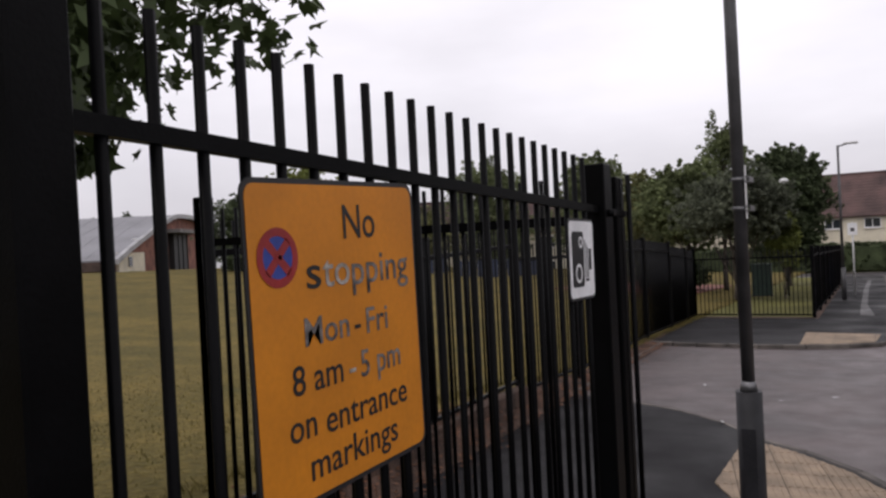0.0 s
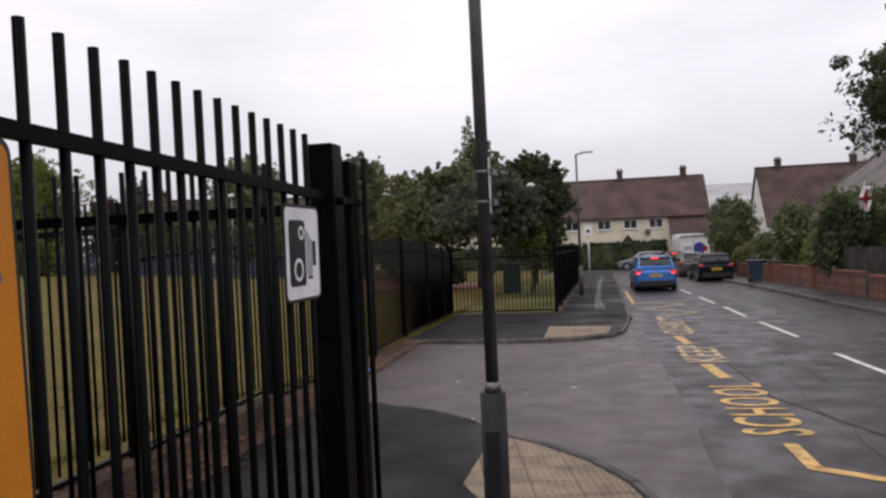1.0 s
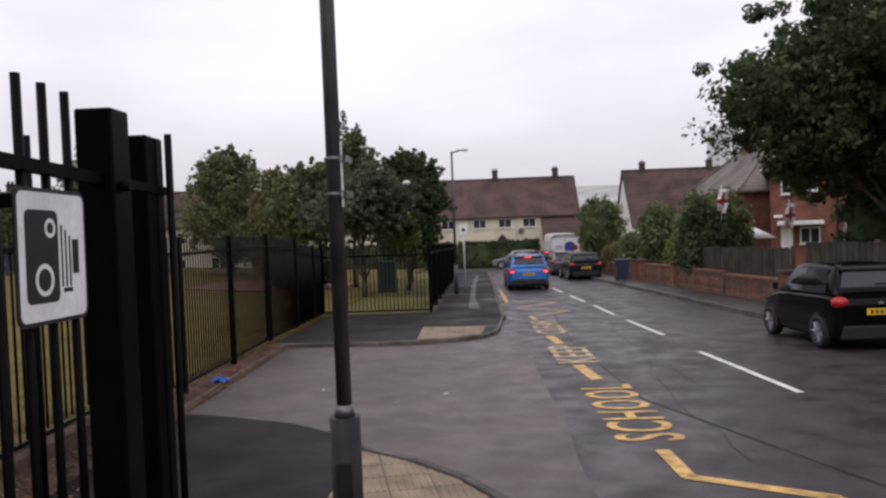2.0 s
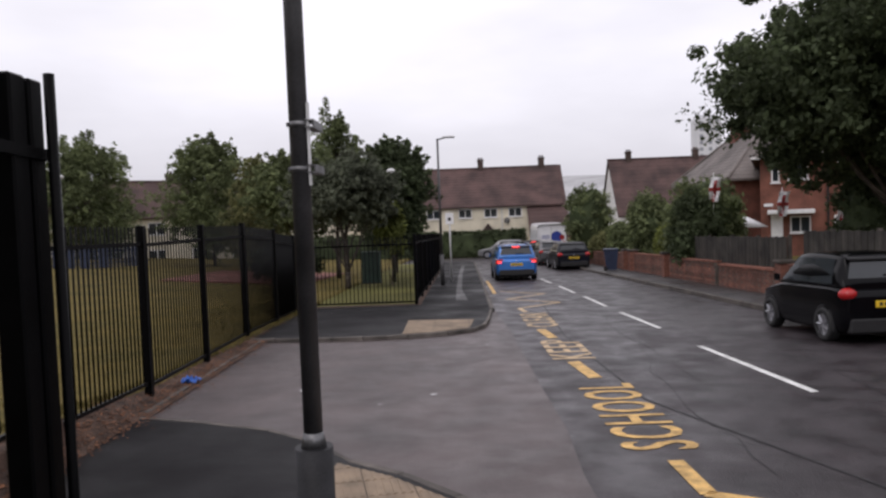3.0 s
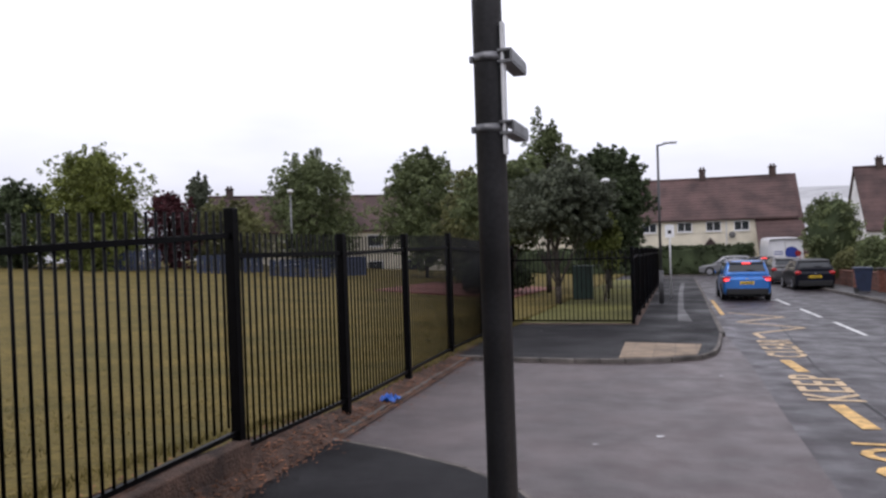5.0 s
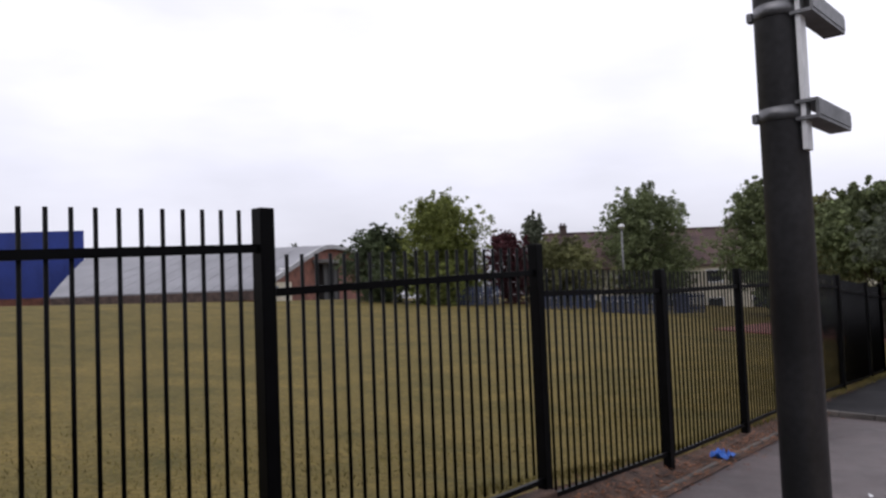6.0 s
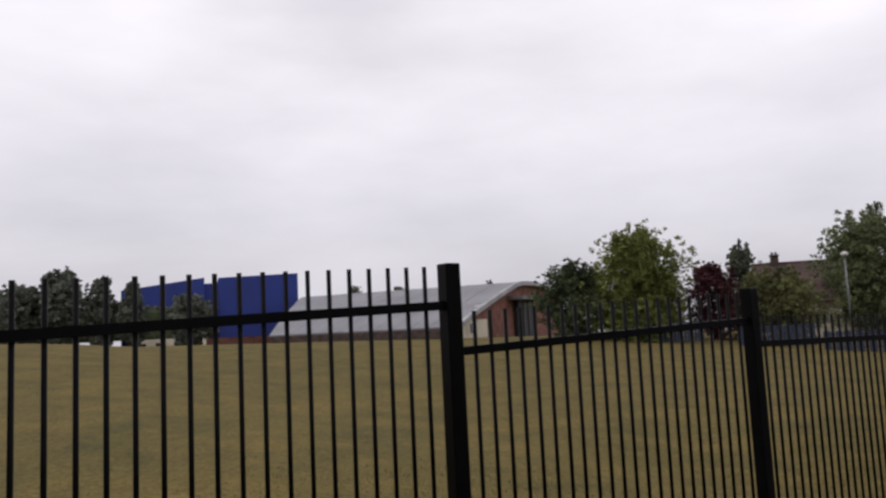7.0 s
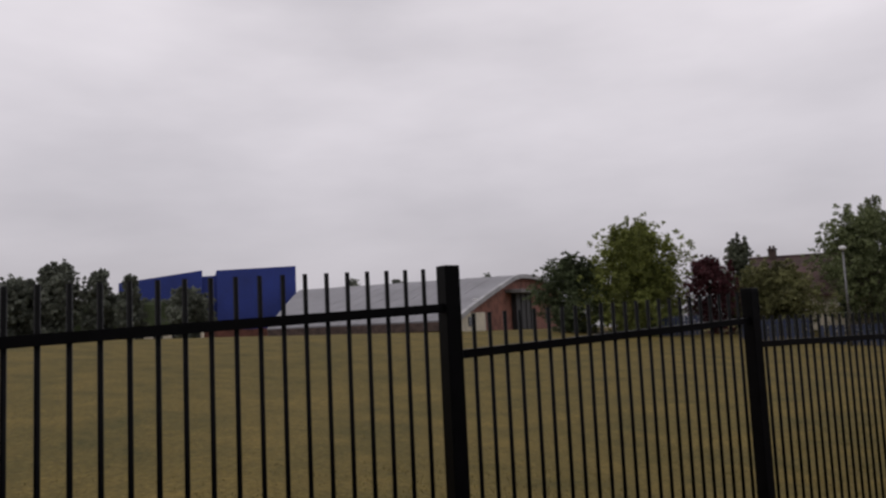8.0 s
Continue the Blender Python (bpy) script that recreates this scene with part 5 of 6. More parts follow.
def wheel(parent, x, y, r, side):
    bm = bm_new()
    prof = [(r * 0.66, -0.1), (r * 0.93, -0.1), (r, -0.07), (r, 0.07), (r * 0.93, 0.1), (r * 0.66, 0.1)]
    seg = 24
    ringv = [[bm.verts.new((d, rr * math.cos(2 * math.pi * k / seg), rr * math.sin(2 * math.pi * k / seg))) for rr, d in prof] for k in range(seg)]
    for k in range(seg):
        a, b = ringv[k], ringv[(k + 1) % seg]
        for i in range(len(prof)):
            j = (i + 1) % len(prof)
            bm.faces.new((a[i], a[j], b[j], b[i])).smooth = True
    w = part("wheel", bm, M["tyre"], parent, m=pose(x, y, r))
    bm = bm_new()
    o = 0.096 * side
    tube(bm, (o - 0.03 * side, 0, 0), (o, 0, 0), r * 0.16, None, 12)
    for k in range(7):
        a = 2 * math.pi * k / 7
        c, s = math.cos(a), math.sin(a)
        p0, p1 = Vector((o - 0.01 * side, c * r * 0.12, s * r * 0.12)), Vector((o - 0.01 * side, c * r * 0.64, s * r * 0.64))
        tube(bm, p0, p1, r * 0.085, r * 0.075, 5)
    disc_pts = [bm.verts.new((o - 0.022 * side, r * 0.66 * math.cos(2 * math.pi * k / 20), r * 0.66 * math.sin(2 * math.pi * k / 20))) for k in range(20)]
    bm.faces.new(disc_pts)
    part("rim", bm, M["rim"], w, "spoked alloy rim")
    return w


def hatch(label, m, L, W, H, paint, r=0.33, belt=0.62, cargo=1.0, suv=False, lit=False, rails=False, seed=1):
    """A hatchback or crossover: y runs forward, the tail at y = 0."""
    c = thing("car", label, "car", m)
    w, low = W / 2, 0.22 if suv else 0.17
    zb = H * belt
    bm = bm_new()

    def sec(y, wl, wb, ztop, zl=low):
        zm = zl + (ztop - zl) * 0.5
        return (y, [(wl * 0.82, zl), (wl * 0.97, zl + 0.08), (wb, zm), (wb * 0.985, ztop - 0.07), (wb * 0.93, ztop), (wb * 0.4, ztop + 0.01)])
    ring_body(bm, [sec(0.0, w * 0.84, w * 0.86, zb - 0.16, low + 0.14), sec(0.07, w * 0.95, w * 0.95, zb - 0.05, low + 0.05), sec(0.35, w, w, zb), sec(L * 0.3, w, w, zb), sec(L * 0.62, w, w, zb - 0.02),
                   sec(L * 0.72, w, w * 0.99, zb - 0.05), sec(L * 0.9, w * 0.96, w * 0.93, zb - 0.17), sec(L * 0.97, w * 0.9, w * 0.85, zb - 0.26, low + 0.04), sec(L, w * 0.78, w * 0.75, zb - 0.34, low + 0.1)])
    part("body", bm, paint, c)
    bm = bm_new()
    wr = w * 0.74

    def cab(y, wb, z, wt):
        return (y, [(wb, zb - 0.03), (wb * 0.99, zb + (z - zb) * 0.35), (wt + (wb - wt) * 0.25, z - 0.09), (wt, z - 0.025), (wt * 0.55, z)])
    ring_body(bm, [cab(0.12, w * 0.9, zb + 0.08, w * 0.82), cab(0.34 * cargo, w * 0.93, H - 0.12, wr), cab(0.55 * cargo, w * 0.93, H - 0.03, wr), cab(L * 0.35, w * 0.94, H, wr), cab(L * 0.5, w * 0.94, H - 0.03, wr), cab(L * 0.58, w * 0.93, H - 0.12, wr * 0.97), cab(L * 0.73, w * 0.9, zb + 0.03, w * 0.78)])
    cabin = part("cabin", bm, paint, c)

    def pane(name, pts, mat="glass", par=cabin, t=0.006):
        bm = bm_new()
        p = [Vector(q) for q in pts]
        nrm = (p[1] - p[0]).cross(p[2] - p[0]).normalized() * t
        a, b = [bm.verts.new(q + nrm) for q in p], [bm.verts.new(q - nrm) for q in p]
        bm.faces.new(a)
        bm.faces.new(b[::-1])
        for i in range(len(p)):
            j = (i + 1) % len(p)
            bm.faces.new((a[i], b[i], b[j], a[j]))
        part(name, bm, M[mat], par)
    g = 0.02
    y0, y1 = 0.12, 0.34 * cargo
    pane("rear_window", [(-w * 0.78, y0 + 0.06 - 0.03, zb + 0.16), (w * 0.78, y0 + 0.06 - 0.03, zb + 0.16), (w * 0.68, y1 - 0.045, H - 0.16), (-w * 0.68, y1 - 0.045, H - 0.16)])
    pane("spoiler", [(-w * 0.72, y1 - 0.09, H - 0.115), (w * 0.72, y1 - 0.09, H - 0.115), (w * 0.7, y1 + 0.2, H - 0.045), (-w * 0.7, y1 + 0.2, H - 0.045)], paint.name and "trim_black", cabin, 0.015)
    for s in (-1, 1):
        xb, xt = s * (w * 0.94 + g), s * (wr + (w * 0.94 - wr) * 0.25 + g)
        zt = H - 0.11
        for nm, ya, yb, yc, yd in (("rear_side_window", 0.42, L * 0.36, L * 0.35, 0.62 * cargo), ("front_side_window", L * 0.375, L * 0.66, L * 0.52, L * 0.365)):
            pane(nm, [(xb, ya, zb + 0.05), (xb, yb, zb + 0.05), (xt, yc, zt), (xt, yd, zt)])
        bm = bm_new()
        box(bm, s * w - 0.11 + (0.2 if s > 0 else 0), s * w + 0.11 - (0.0 if s > 0 else 0.2) + (0.1 if s > 0 else 0), L * 0.62, L * 0.68, zb + 0.02, zb + 0.16, 0.025)
        part("mirror", bm, paint, c)
        bm = bm_new()
        if lit:
            box(bm, s * w * 0.62 if s > 0 else s * w * 0.99, s * w * 0.99 if s > 0 else s * w * 0.62, 0.015, 0.2, zb - 0.25, zb - 0.03, 0.03)
        else:
            bmesh.ops.create_uvsphere(bm, u_segments=16, v_segments=10, radius=1.0, matrix=pose(s * w * 0.83, 0.1, zb - 0.1) @ Matrix.Diagonal((0.155, 0.13, 0.11, 1)))
            for f in bm.faces:
                f.smooth = True
        part("tail_light", bm, M["red_lens"], c, "red tail lamp")
        if lit:
            boxpart("brake_light", (min(s * w * 0.74, s * w * 0.93), max(s * w * 0.74, s * w * 0.93), -0.004, 0.014, zb - 0.19, zb - 0.12), M["brake_glow"], c, "lit red brake lamp")
        if rails:
            bm = bm_new()
            tube(bm, (s * wr * 0.97, 0.6, H - 0.02), (s * wr * 0.99, L * 0.34, H + 0.045), 0.018, None, 6)
            tube(bm, (s * wr * 0.99, L * 0.34, H + 0.045), (s * wr * 0.97, L * 0.55, H - 0.03), 0.018, None, 6)
            part("roof_rail", bm, M["rim"], c, "silver roof rail")
        for yw in (L * 0.19, L * 0.81):
            wheel(c, s * (w - 0.07), yw, r, s)
            bm = bm_new()
            arc = [(yw + r * 1.17 * math.cos(radians(a)), r + r * 1.17 * math.sin(radians(a))) for a in range(-15, 196, 15)]
            a, b = [[bm.verts.new((x, y, z)) for y, z in arc] for x in (s * (w - 0.12), s * (w + 0.002))]
            bm.faces.new(a)
            bm.faces.new(b[::-1])
            for i in range(len(arc)):
                j = (i + 1) % len(arc)
                bm.faces.new((a[i], b[i], b[j], a[j]))
            part("wheel_arch", bm, M["trim_black"], c, "black wheel arch")
    pane("windscreen", [(-w * 0.76, L * 0.715, zb + 0.07), (w * 0.76, L * 0.715, zb + 0.07), (w * 0.7, L * 0.6, H - 0.13), (-w * 0.7, L * 0.6, H - 0.13)])
    if lit:
        boxpart("high_brake_light", (-0.16, 0.16, y1 - 0.1, y1 - 0.06, H - 0.14, H - 0.1), M["brake_glow"], cabin, "lit high brake lamp")
    boxpart("bumper", (-w * 0.86, w * 0.86, -0.02, 0.3, low + 0.02, low + 0.3), M["trim_black"], c, "black lower bumper", 0.04)
    boxpart("number_plate", (-0.26, 0.26, -0.012, 0.05, zb - 0.33, zb - 0.215), M["plate_yellow"], c, "yellow rear plate", 0.004)
    for k in range(5):
        boxpart("plate_bar", (-0.2 + 0.085 * k, -0.145 + 0.085 * k, -0.0145, -0.0125, zb - 0.305, zb - 0.24), M["trim_black"], c)
    bm = bm_new()
    disc(bm, 0, 0, 0, 0.05, 0)
    part("badge", bm, M["rim"], c, m=Matrix.Translation((0, 0.005, zb - 0.14)) @ pose(0, 0, 0, 90))
    boxpart("wiper", (-0.02, 0.3, y0 + 0.01, y0 + 0.03, zb + 0.2, zb + 0.225), M["trim_black"], c)
    boxpart("underside", (-w * 0.8, w * 0.8, 0.3, L - 0.3, 0.16, low + 0.08), M["trim_black"], c)
    return c


hatch("bright blue crossover car with lit brake lamps on the road", pose(3.0, 35.5, gz(35.5) - 0.03, -1.5, 0, 1.0), 4.38, 1.8, 1.6, M["car_blue"], 0.35, 0.62, 1.0, True, True, True)
hatch("black small hatchback parked at the kerb", pose(7.88, 15.5, gz(15.5) - 0.02, -1.5, 0, 2.0), 3.4, 1.64, 1.56, M["car_black"], 0.3, 0.62, 0.8)
hatch("dark blue hatchback parked at the kerb", pose(6.55, 42.7, gz(42.7) - 0.02, -1.5, 0, 2.5), 4.2, 1.76, 1.48, M["car_dark"], 0.32)
hatch("grey hatchback parked in the line of cars", pose(6.2, 49.0, gz(49) - 0.02, -1.5, 0, 2.5), 4.1, 1.74, 1.48, M["car_grey"], 0.32)
hatch("black estate car with a lit brake lamp", pose(5.6, 55, gz(55) - 0.02, -1.5, 0, 2.5), 4.3, 1.78, 1.5, M["car_black"], 0.32, lit=True)
hatch("silver hatchback standing across the junction", pose(5.9, 65.5, gz(65.5) - 0.02, 0, 0, 90), 4.0, 1.72, 1.5, M["car_silver"], 0.32)


def van():
    v = thing("van", "white panel van with a round blue motif on its doors", "van", pose(7.35, 59.6, gz(59.6) - 0.02, 0, 0, 2))
    bm = bm_new()
    W, H, L = 1.1, 2.65, 5.4

    def sec(y, w, z):
        return (y, [(w * 0.95, 0.3), (w, 0.6), (w, 1.2), (w * 0.96, z - 0.25), (w * 0.86, z - 0.04), (w * 0.4, z)])
    ring_body(bm, [sec(0, W * 0.97, H - 0.05), sec(0.1, W, H), sec(3.6, W, H), sec(4.3, W * 0.97, H - 0.5), sec(4.6, W * 0.96, 1.5), sec(5.2, W * 0.9, 1.2), sec(L, W * 0.8, 1.0)])
    part("body", bm, M["van_white"], v)
    bm = bm_new()
    disc(bm, 0, 0, 0, 0.42, 0, seg=32)
    part("motif", bm, M["sign_blue"], v, "round blue motif", Matrix.Translation((0.4, -0.012, 1.65)) @ pose(0, 0, 0, 90))
    bm = bm_new()
    disc(bm, 0, 0, 0, 0.2, 0, seg=24)
    part("motif", bm, M["sign_red"], v, "small orange-red motif", Matrix.Translation((0.8, -0.016, 1.6)) @ pose(0, 0, 0, 90))
    for k in range(2):
        boxpart("lettering_bar", (-0.7, -0.15, -0.012, -0.004, 1.7 - 0.16 * k, 1.76 - 0.16 * k), M["sign_blue"], v)
    boxpart("door_seam", (-0.008, 0.008, -0.008, -0.002, 0.5, 2.4), M["trim_black"], v)
    boxpart("bumper", (-0.95, 0.95, -0.1, 0.1, 0.32, 0.55), M["trim_black"], v, bevel=0.03)
    for s in (-1, 1):
        boxpart("tail_light", (s * 0.93 - 0.05, s * 0.93 + 0.05, -0.015, 0.05, 0.9, 1.3), M["red_lens"], v, "red tail lamp")
        wheel(v, s * 0.86, 1.0, 0.34, s)
        wheel(v, s * 0.86, 4.4, 0.34, s)


van()


# ---- street furniture and small things ----
def far_lamp():
    s = thing("street_lamp", "tall dark street lamp with a short arm", "lamp post", pose(-0.15, 32.2, gz(32.2) + 0.13))
    tubepart("base", (0, 0, 0), (0, 0, 1.2), 0.085, M["lamp_grey"], s, seg=16)
    tubepart("shaft", (0, 0, 1.2), (0, 0, 5.72), 0.055, M["lamp_grey"], s, "", 0.04, 12)
    tubepart("arm", (0, 0, 5.68), (0.35, 0, 5.76), 0.03, M["lamp_grey"], s, seg=8)
    bm = bm_new()
    box(bm, 0.2, 0.68, -0.1, 0.1, 5.73, 5.81, 0.03)
    part("lantern", bm, M["pale_metal"], s, "pale lantern")


def park_lamp(x, y, h, lab):
    s = thing("park_lamp", lab, "lamp post", pose(x, y, ground_height(x, y) - 0.02))
    tubepart("shaft", (0, 0, 0), (0, 0, h), 0.055, M["steel"], s, "", 0.045, 12)
    bm = bm_new()
    bmesh.ops.create_uvsphere(bm, u_segments=14, v_segments=8, radius=0.2, matrix=pose(0, 0, h + 0.05) @ Matrix.Diagonal((1, 1, 0.65, 1)))
    part("lantern", bm, M["white_strip"], s, "white rounded lantern")


def sign_post():
    s = thing("road_sign", "small white plate on a grey post", "sign", pose(0.15, 35.5, gz(35.5) + 0.08))
    tubepart("post", (0, 0, 0), (0, 0, 3.0), 0.035, M["pale_metal"], s)
    bm = bm_new()
    plate(bm, 0.36, 0.5, 0.02, 0.004)
    part("face", bm, M["sign_white"], s, m=Matrix.Translation((0.0, -0.04, 2.72)) @ pose(0, 0, 0, 90))
    boxpart("symbol", (-0.07, 0.07, -0.05, -0.046, 2.62, 2.76), M["sign_black"], s)


def wheelie_bin():
    s = thing("wheelie_bin", "navy plastic wheelie bin on the footway", "bin", pose(7.75, 38.9, gz(39) + 0.09, 0, 0, 80))
    bm = bm_new()
    ring = []
    for z, a, b in ((0.05, 0.22, 0.24), (0.95, 0.28, 0.34)):
        ring.append([bm.verts.new((sx * a, sy * b, z)) for sx, sy in ((-1, -1), (1, -1), (1, 1), (-1, 1))])
    bm.faces.new(ring[0][::-1])
    bm.faces.new(ring[1])
    for i in range(4):
        bm.faces.new((ring[0][i], ring[0][(i + 1) % 4], ring[1][(i + 1) % 4], ring[1][i]))
    part("tub", bm, M["bin_blue"], s)
    boxpart("lid", (-0.3, 0.3, -0.36, 0.37, 0.955, 1.05), M["bin_blue"], s, bevel=0.03)
    for k in (-1, 1):
        tubepart("wheel", (k * 0.2, 0.26, 0.1), (k * 0.27, 0.26, 0.1), 0.1, M["tyre"], s, seg=14)


far_lamp()
park_lamp(-2.4, 36.5, 5.3, "pale steel park lamp among the trees")
park_lamp(-21.75, 44.6, 5.2, "pale steel park lamp at the field edge")
sign_post()
wheelie_bin()
c = thing("cabinet", "dark green steel utility cabinet on the grass", "cabinet", pose(-3.4, 36.0, gz(36) - 0.02))
boxpart("plinth", (-0.42, 0.42, -0.22, 0.22, 0, 0.12), M["concrete"], c)
boxpart("body", (-0.4, 0.4, -0.2, 0.2, 0.12, 1.45), M["cabinet_green"], c, "", 0.015)
boxpart("cabinet_door", (-0.36, -0.005, -0.212, -0.202, 0.2, 1.38), M["cabinet_green"], c)
boxpart("cabinet_door", (0.005, 0.36, -0.212, -0.202, 0.2, 1.38), M["cabinet_green"], c)
boxpart("roof", (-0.44, 0.44, -0.25, 0.25, 1.452, 1.5), M["cabinet_green"], c, "", 0.01)


def flag(x, y, z, lab):
    s = thing("flag", lab, "flag", pose(x, y, z))
    tubepart("pole", (0, 0, -3.2), (0.08, 0, 1.0), 0.015, M["upvc"], s)
    bm = bm_new()
    rows = [[bm.verts.new((0.06 - 0.02 * j + 0.13 * i - 0.08 + 0.03 * math.sin(j * 1.3 + i), 0.05 * math.sin(i * 1.7 + j), 0.85 - 0.13 * j)) for i in range(4)] for j in range(8)]
    for j in range(7):
        for i in range(3):
            bm.faces.new((rows[j][i], rows[j][i + 1], rows[j + 1][i + 1], rows[j + 1][i]))
    f = part("cloth", bm, M["flag_white"], s)
    bm = bm_new()
    for (i0, i1, j0, j1) in ((0, 3, 3, 4), (1, 2, 1, 3), (1, 2, 4, 7)):
        for i in range(i0, i1):
            for j in range(j0, j1):
                p = [(0.06 - 0.02 * jj + 0.13 * ii - 0.08 + 0.03 * math.sin(jj * 1.3 + ii), 0.05 * math.sin(ii * 1.7 + jj) - 0.012, 0.85 - 0.13 * jj) for ii, jj in ((i, j), (i + 1, j), (i + 1, j + 1), (i, j + 1))]
                bm.faces.new([bm.verts.new(q) for q in p])
    part("cross", bm, M["sign_red"], f, "red cross")


flag(10.0, 31.0, 2.42, "white flag with a red cross hanging above the garden")
flag(12.5, 31.0, 1.78, "white flag with a red cross hanging by the house")
flag(14.7, 31.0, 1.55, "white flag with a red cross hanging by the house")
p = thing("parasol", "pale garden parasol behind the fence", "parasol", pose(12.4, 34.2, gz(34)))
tubepart("pole", (0, 0, 0), (0, 0, 2.2), 0.03, M["pale_metal"], p)
tubepart("canopy", (0, 0, 1.95), (0, 0, 2.38), 0.9, M["flag_white"], p, "", 0.05, 10)

# a blue rag and scraps of litter
rng = np.random.default_rng(5)
s = thing("rag", "crumpled blue plastic rag lying by the railings", "litter", pose(-3.42, 13.75, gz(13.75) + 0.06))
bm = bm_new()
g = [[bm.verts.new((-0.11 + 0.03 * i, -0.18 + 0.055 * j, max(0.005, 0.045 + 0.035 * rng.normal()))) for i in range(8)] for j in range(7)]
for j in range(6):
    for i in range(7):
        bm.faces.new((g[j][i], g[j][i + 1], g[j + 1][i + 1], g[j + 1][i]))
part("sheet", bm, M["rag_blue"], s)
for x, y in ((-0.9, 10.2), (0.25, 12.5), (1.1, 16.8), (-1.6, 13.0), (-2.9, 22.8), (-0.4, 12.0), (0.4, 6.8)):
    bm = bm_new()
    k = [bm.verts.new((rng.normal() * 0.014 + cx, rng.normal() * 0.01 + cy, 0.004 + abs(rng.normal()) * 0.012)) for cx, cy in ((-0.03, -0.015), (0.035, -0.02), (0.035, 0.015), (-0.03, 0.02))]
    bm.faces.new(k)
    tagged(part("litter", bm, M["white_strip"], None, m=pose(x, y, gz(y) + (0.1 if y > 20 else 0.05 if y < 7 or (x < -0.5 and y < 10.5) else 0.012), 0, 0, 40 * x)), "scrap of white paper litter on the asphalt", "litter")

# weeds and blades along the soil strip and field edge
rng = np.random.default_rng(8)
n = 26000
px = np.where(rng.uniform(size=n) < 0.25, rng.uniform(-4.1, -3.72, n), -3.8 - np.abs(rng.normal(size=n)) * 3)
py = rng.uniform(2, 26, n)
pzz = np.array([field_z(x, y) + (0.02 if x > -3.95 else 0) for x, y in zip(px, py)])
hh = np.where(px > -3.95, rng.uniform(0.03, 0.12, n), rng.uniform(0.02, 0.06, n))
ang = rng.uniform(0, 6.28, n)
wd = 0.004 + 0.004 * rng.uniform(size=n)
v = np.empty((n, 3, 3))
v[:, 0] = np.stack([px - np.cos(ang) * wd, py - np.sin(ang) * wd, pzz], 1)
v[:, 1] = np.stack([px + np.cos(ang) * wd, py + np.sin(ang) * wd, pzz], 1)
v[:, 2] = np.stack([px + rng.normal(size=n) * 0.4 * hh, py + rng.normal(size=n) * 0.4 * hh, pzz + hh], 1)
me = bpy.data.meshes.new("grass_blades")
me.from_pydata(v.reshape(-1, 3).tolist(), [], np.arange(n * 3).reshape(-1, 3).tolist())
me.materials.append(M["blade"])
tagged(new("grass_tufts", me), "short grass blades and weeds along the railings", "grass", "", "stuff")

# fallen leaves and twigs on the soil strip
rng = np.random.default_rng(14)
n = 5200
py = rng.uniform(4.5, 24, n)
px = np.array([fence_x(y) for y in py]) + rng.normal(0.12, 0.17, n)
pzz = np.array([max(gz(y) + 0.05, (gz(y) + 0.02) + (field_z(x, y) - gz(y)) * min(1, max(0, (fence_x(y) + 0.32 - x) / 0.46))) for x, y in zip(px, py)]) + rng.uniform(0.004, 0.02, n)
ang = rng.uniform(0, 6.28, n)
sz = rng.uniform(0.012, 0.034, n)
v = np.empty((n, 4, 3))
for k, (u, w) in enumerate(((-1, 0), (0, -0.5), (1.1, 0), (0, 0.5))):
    v[:, k] = np.stack([px + sz * (u * np.cos(ang) - w * np.sin(ang)), py + sz * (u * np.sin(ang) + w * np.cos(ang)), pzz + rng.uniform(0, 0.012, n)], 1)
me = bpy.data.meshes.new("fallen_leaves")
me.from_pydata(v.reshape(-1, 3).tolist(), [], np.arange(n * 4).reshape(-1, 4).tolist())
me.materials.append(M["dead_leaf"])
tagged(new("fallen_leaves", me), "reddish brown fallen leaves along the railings", "leaves", "", "stuff")

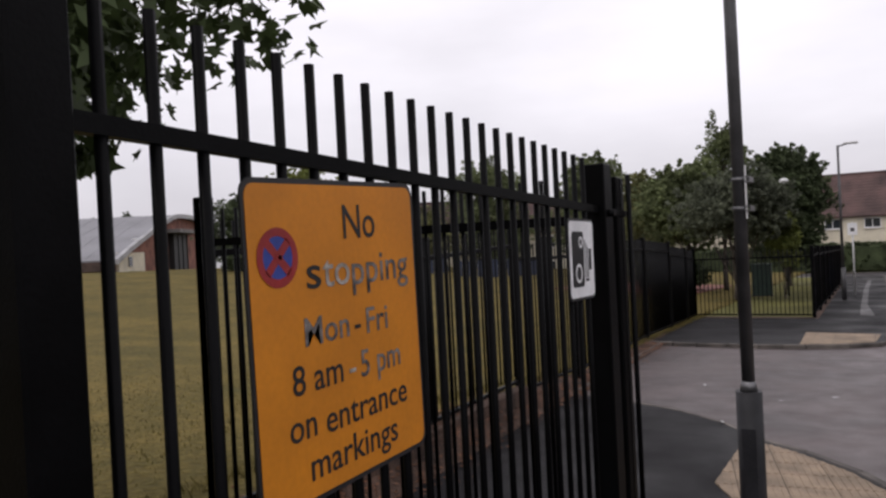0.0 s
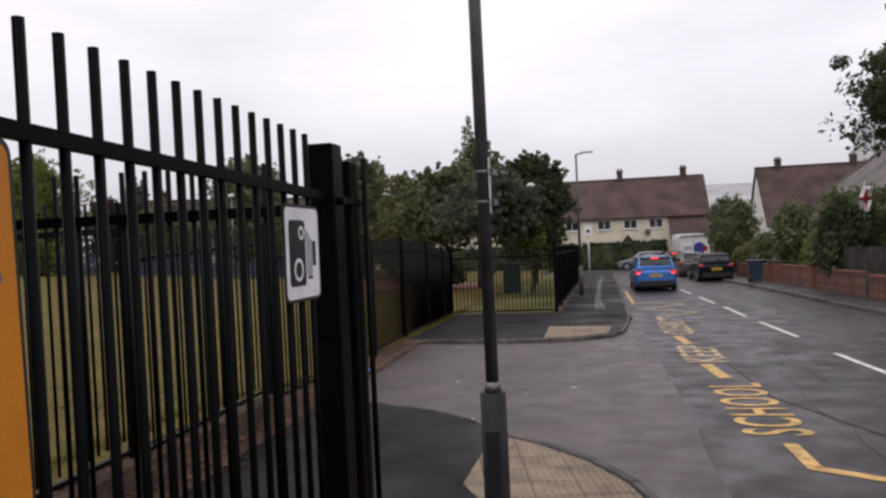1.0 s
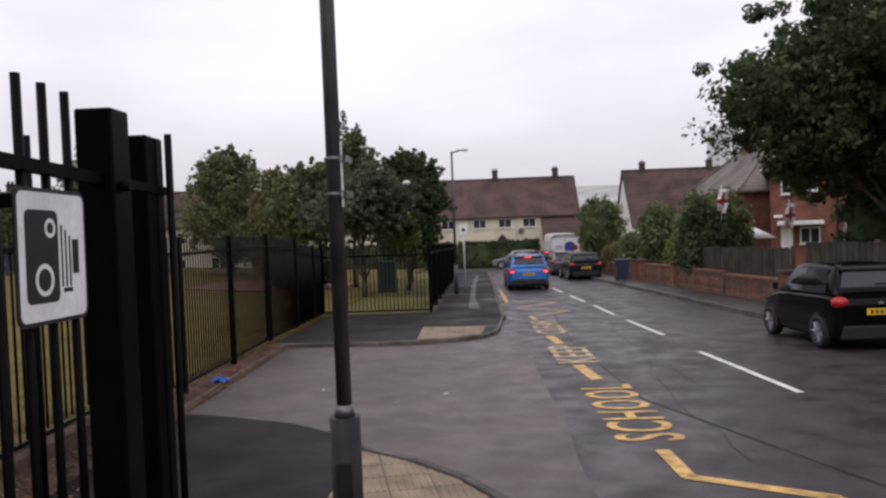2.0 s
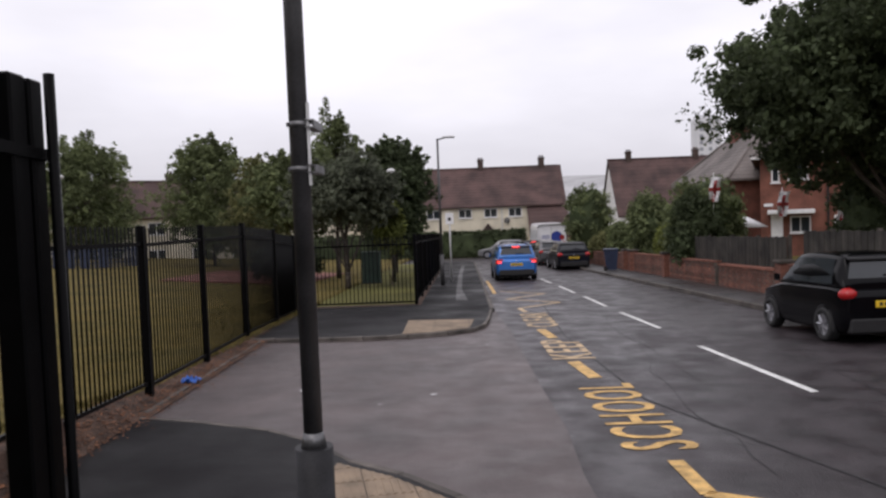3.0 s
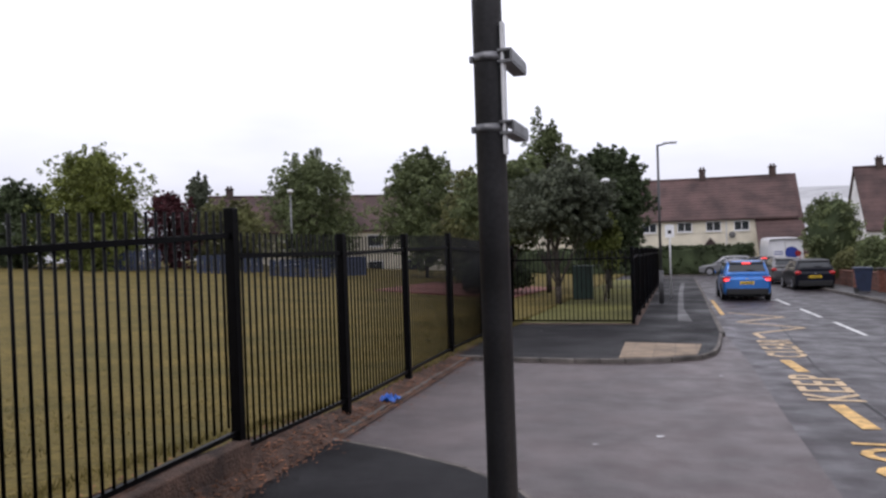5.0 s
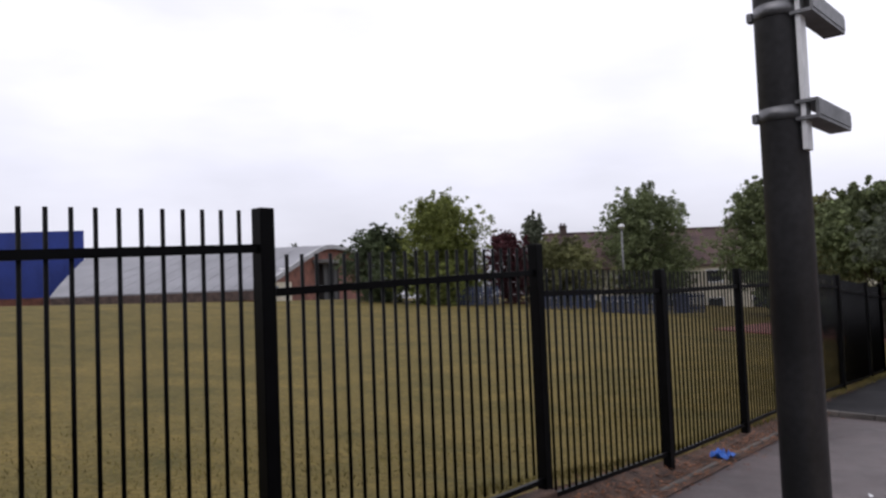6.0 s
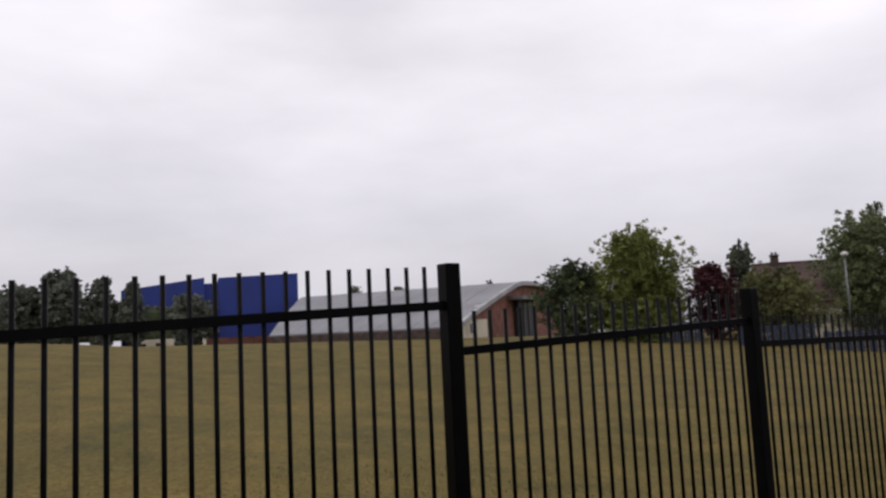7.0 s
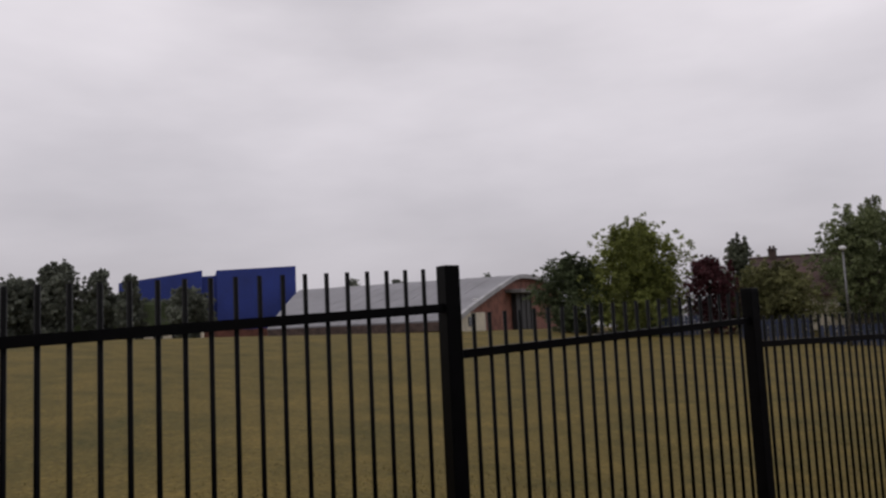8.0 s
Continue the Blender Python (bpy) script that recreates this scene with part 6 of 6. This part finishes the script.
# playground beyond the field
bm = bm_new()
poly(bm, [(x, y, field_z(x, y) + 0.04) for x, y in ((-14, 38.5), (-6.5, 36), (-6.0, 45), (-14, 48))], depth=0.15)
structure("play_surface", bm, M["play_red"], "reddish rubber play surface beyond the grass", "ground")
for i, (x, y, w, ang) in enumerate(((-21, 46.5, 6, 30), (-26, 44.5, 4.0, 30), (-31, 42.0, 3.0, 35))):
    t = thing("play_panel", "blue painted playground fence panel", "fence", pose(x, y, field_z(x, y) - 0.02, 0, 0, ang))
    for k in range(int(w / 0.2)):
        boxpart("slat", (-w / 2 + 0.2 * k, -w / 2 + 0.2 * k + 0.15, -0.02, 0.02, 0.05, 1.25), M["play_blue"], t)
    for z in (0.3, 1.0):
        boxpart("rail", (-w / 2, w / 2, 0.021, 0.06, z, z + 0.08), M["play_blue"], t)
t = thing("bench", "dark park bench on the play surface", "bench", pose(-8.5, 38.2, field_z(-8.5, 38.2) + 0.03, 0, 0, 15))
for z, y0, y1 in ((0.42, -0.2, 0.2),):
    boxpart("seat", (-0.8, 0.8, y0, y1, z, z + 0.06), M["trim_black"], t)
boxpart("backrest", (-0.8, 0.8, 0.2, 0.26, 0.5, 0.9), M["trim_black"], t)
for x in (-0.6, 0.6):
    boxpart("leg", (x - 0.04, x + 0.04, -0.18, 0.22, 0, 0.42), M["trim_black"], t)


# ---- far distance ----
def tower_block():
    b = thing("tower_block", "pale hazy tower block with rows of windows", "building", pose(130.5, 400, -19))
    boxpart("body", (-6.1, 6.1, 0, 12, 0, 66), M["tower"], b)
    boxpart("plant_room", (-4, 5, 3, 9, 66, 68), M["tower"], b)
    for k in range(18):
        for x in (-4.3, 0.3, 3.9):
            boxpart("window", (x - 0.85, x + 0.85, -0.25, -0.02, 5 + 3.4 * k, 6.7 + 3.4 * k), M["tower_win"], b)


tower_block()
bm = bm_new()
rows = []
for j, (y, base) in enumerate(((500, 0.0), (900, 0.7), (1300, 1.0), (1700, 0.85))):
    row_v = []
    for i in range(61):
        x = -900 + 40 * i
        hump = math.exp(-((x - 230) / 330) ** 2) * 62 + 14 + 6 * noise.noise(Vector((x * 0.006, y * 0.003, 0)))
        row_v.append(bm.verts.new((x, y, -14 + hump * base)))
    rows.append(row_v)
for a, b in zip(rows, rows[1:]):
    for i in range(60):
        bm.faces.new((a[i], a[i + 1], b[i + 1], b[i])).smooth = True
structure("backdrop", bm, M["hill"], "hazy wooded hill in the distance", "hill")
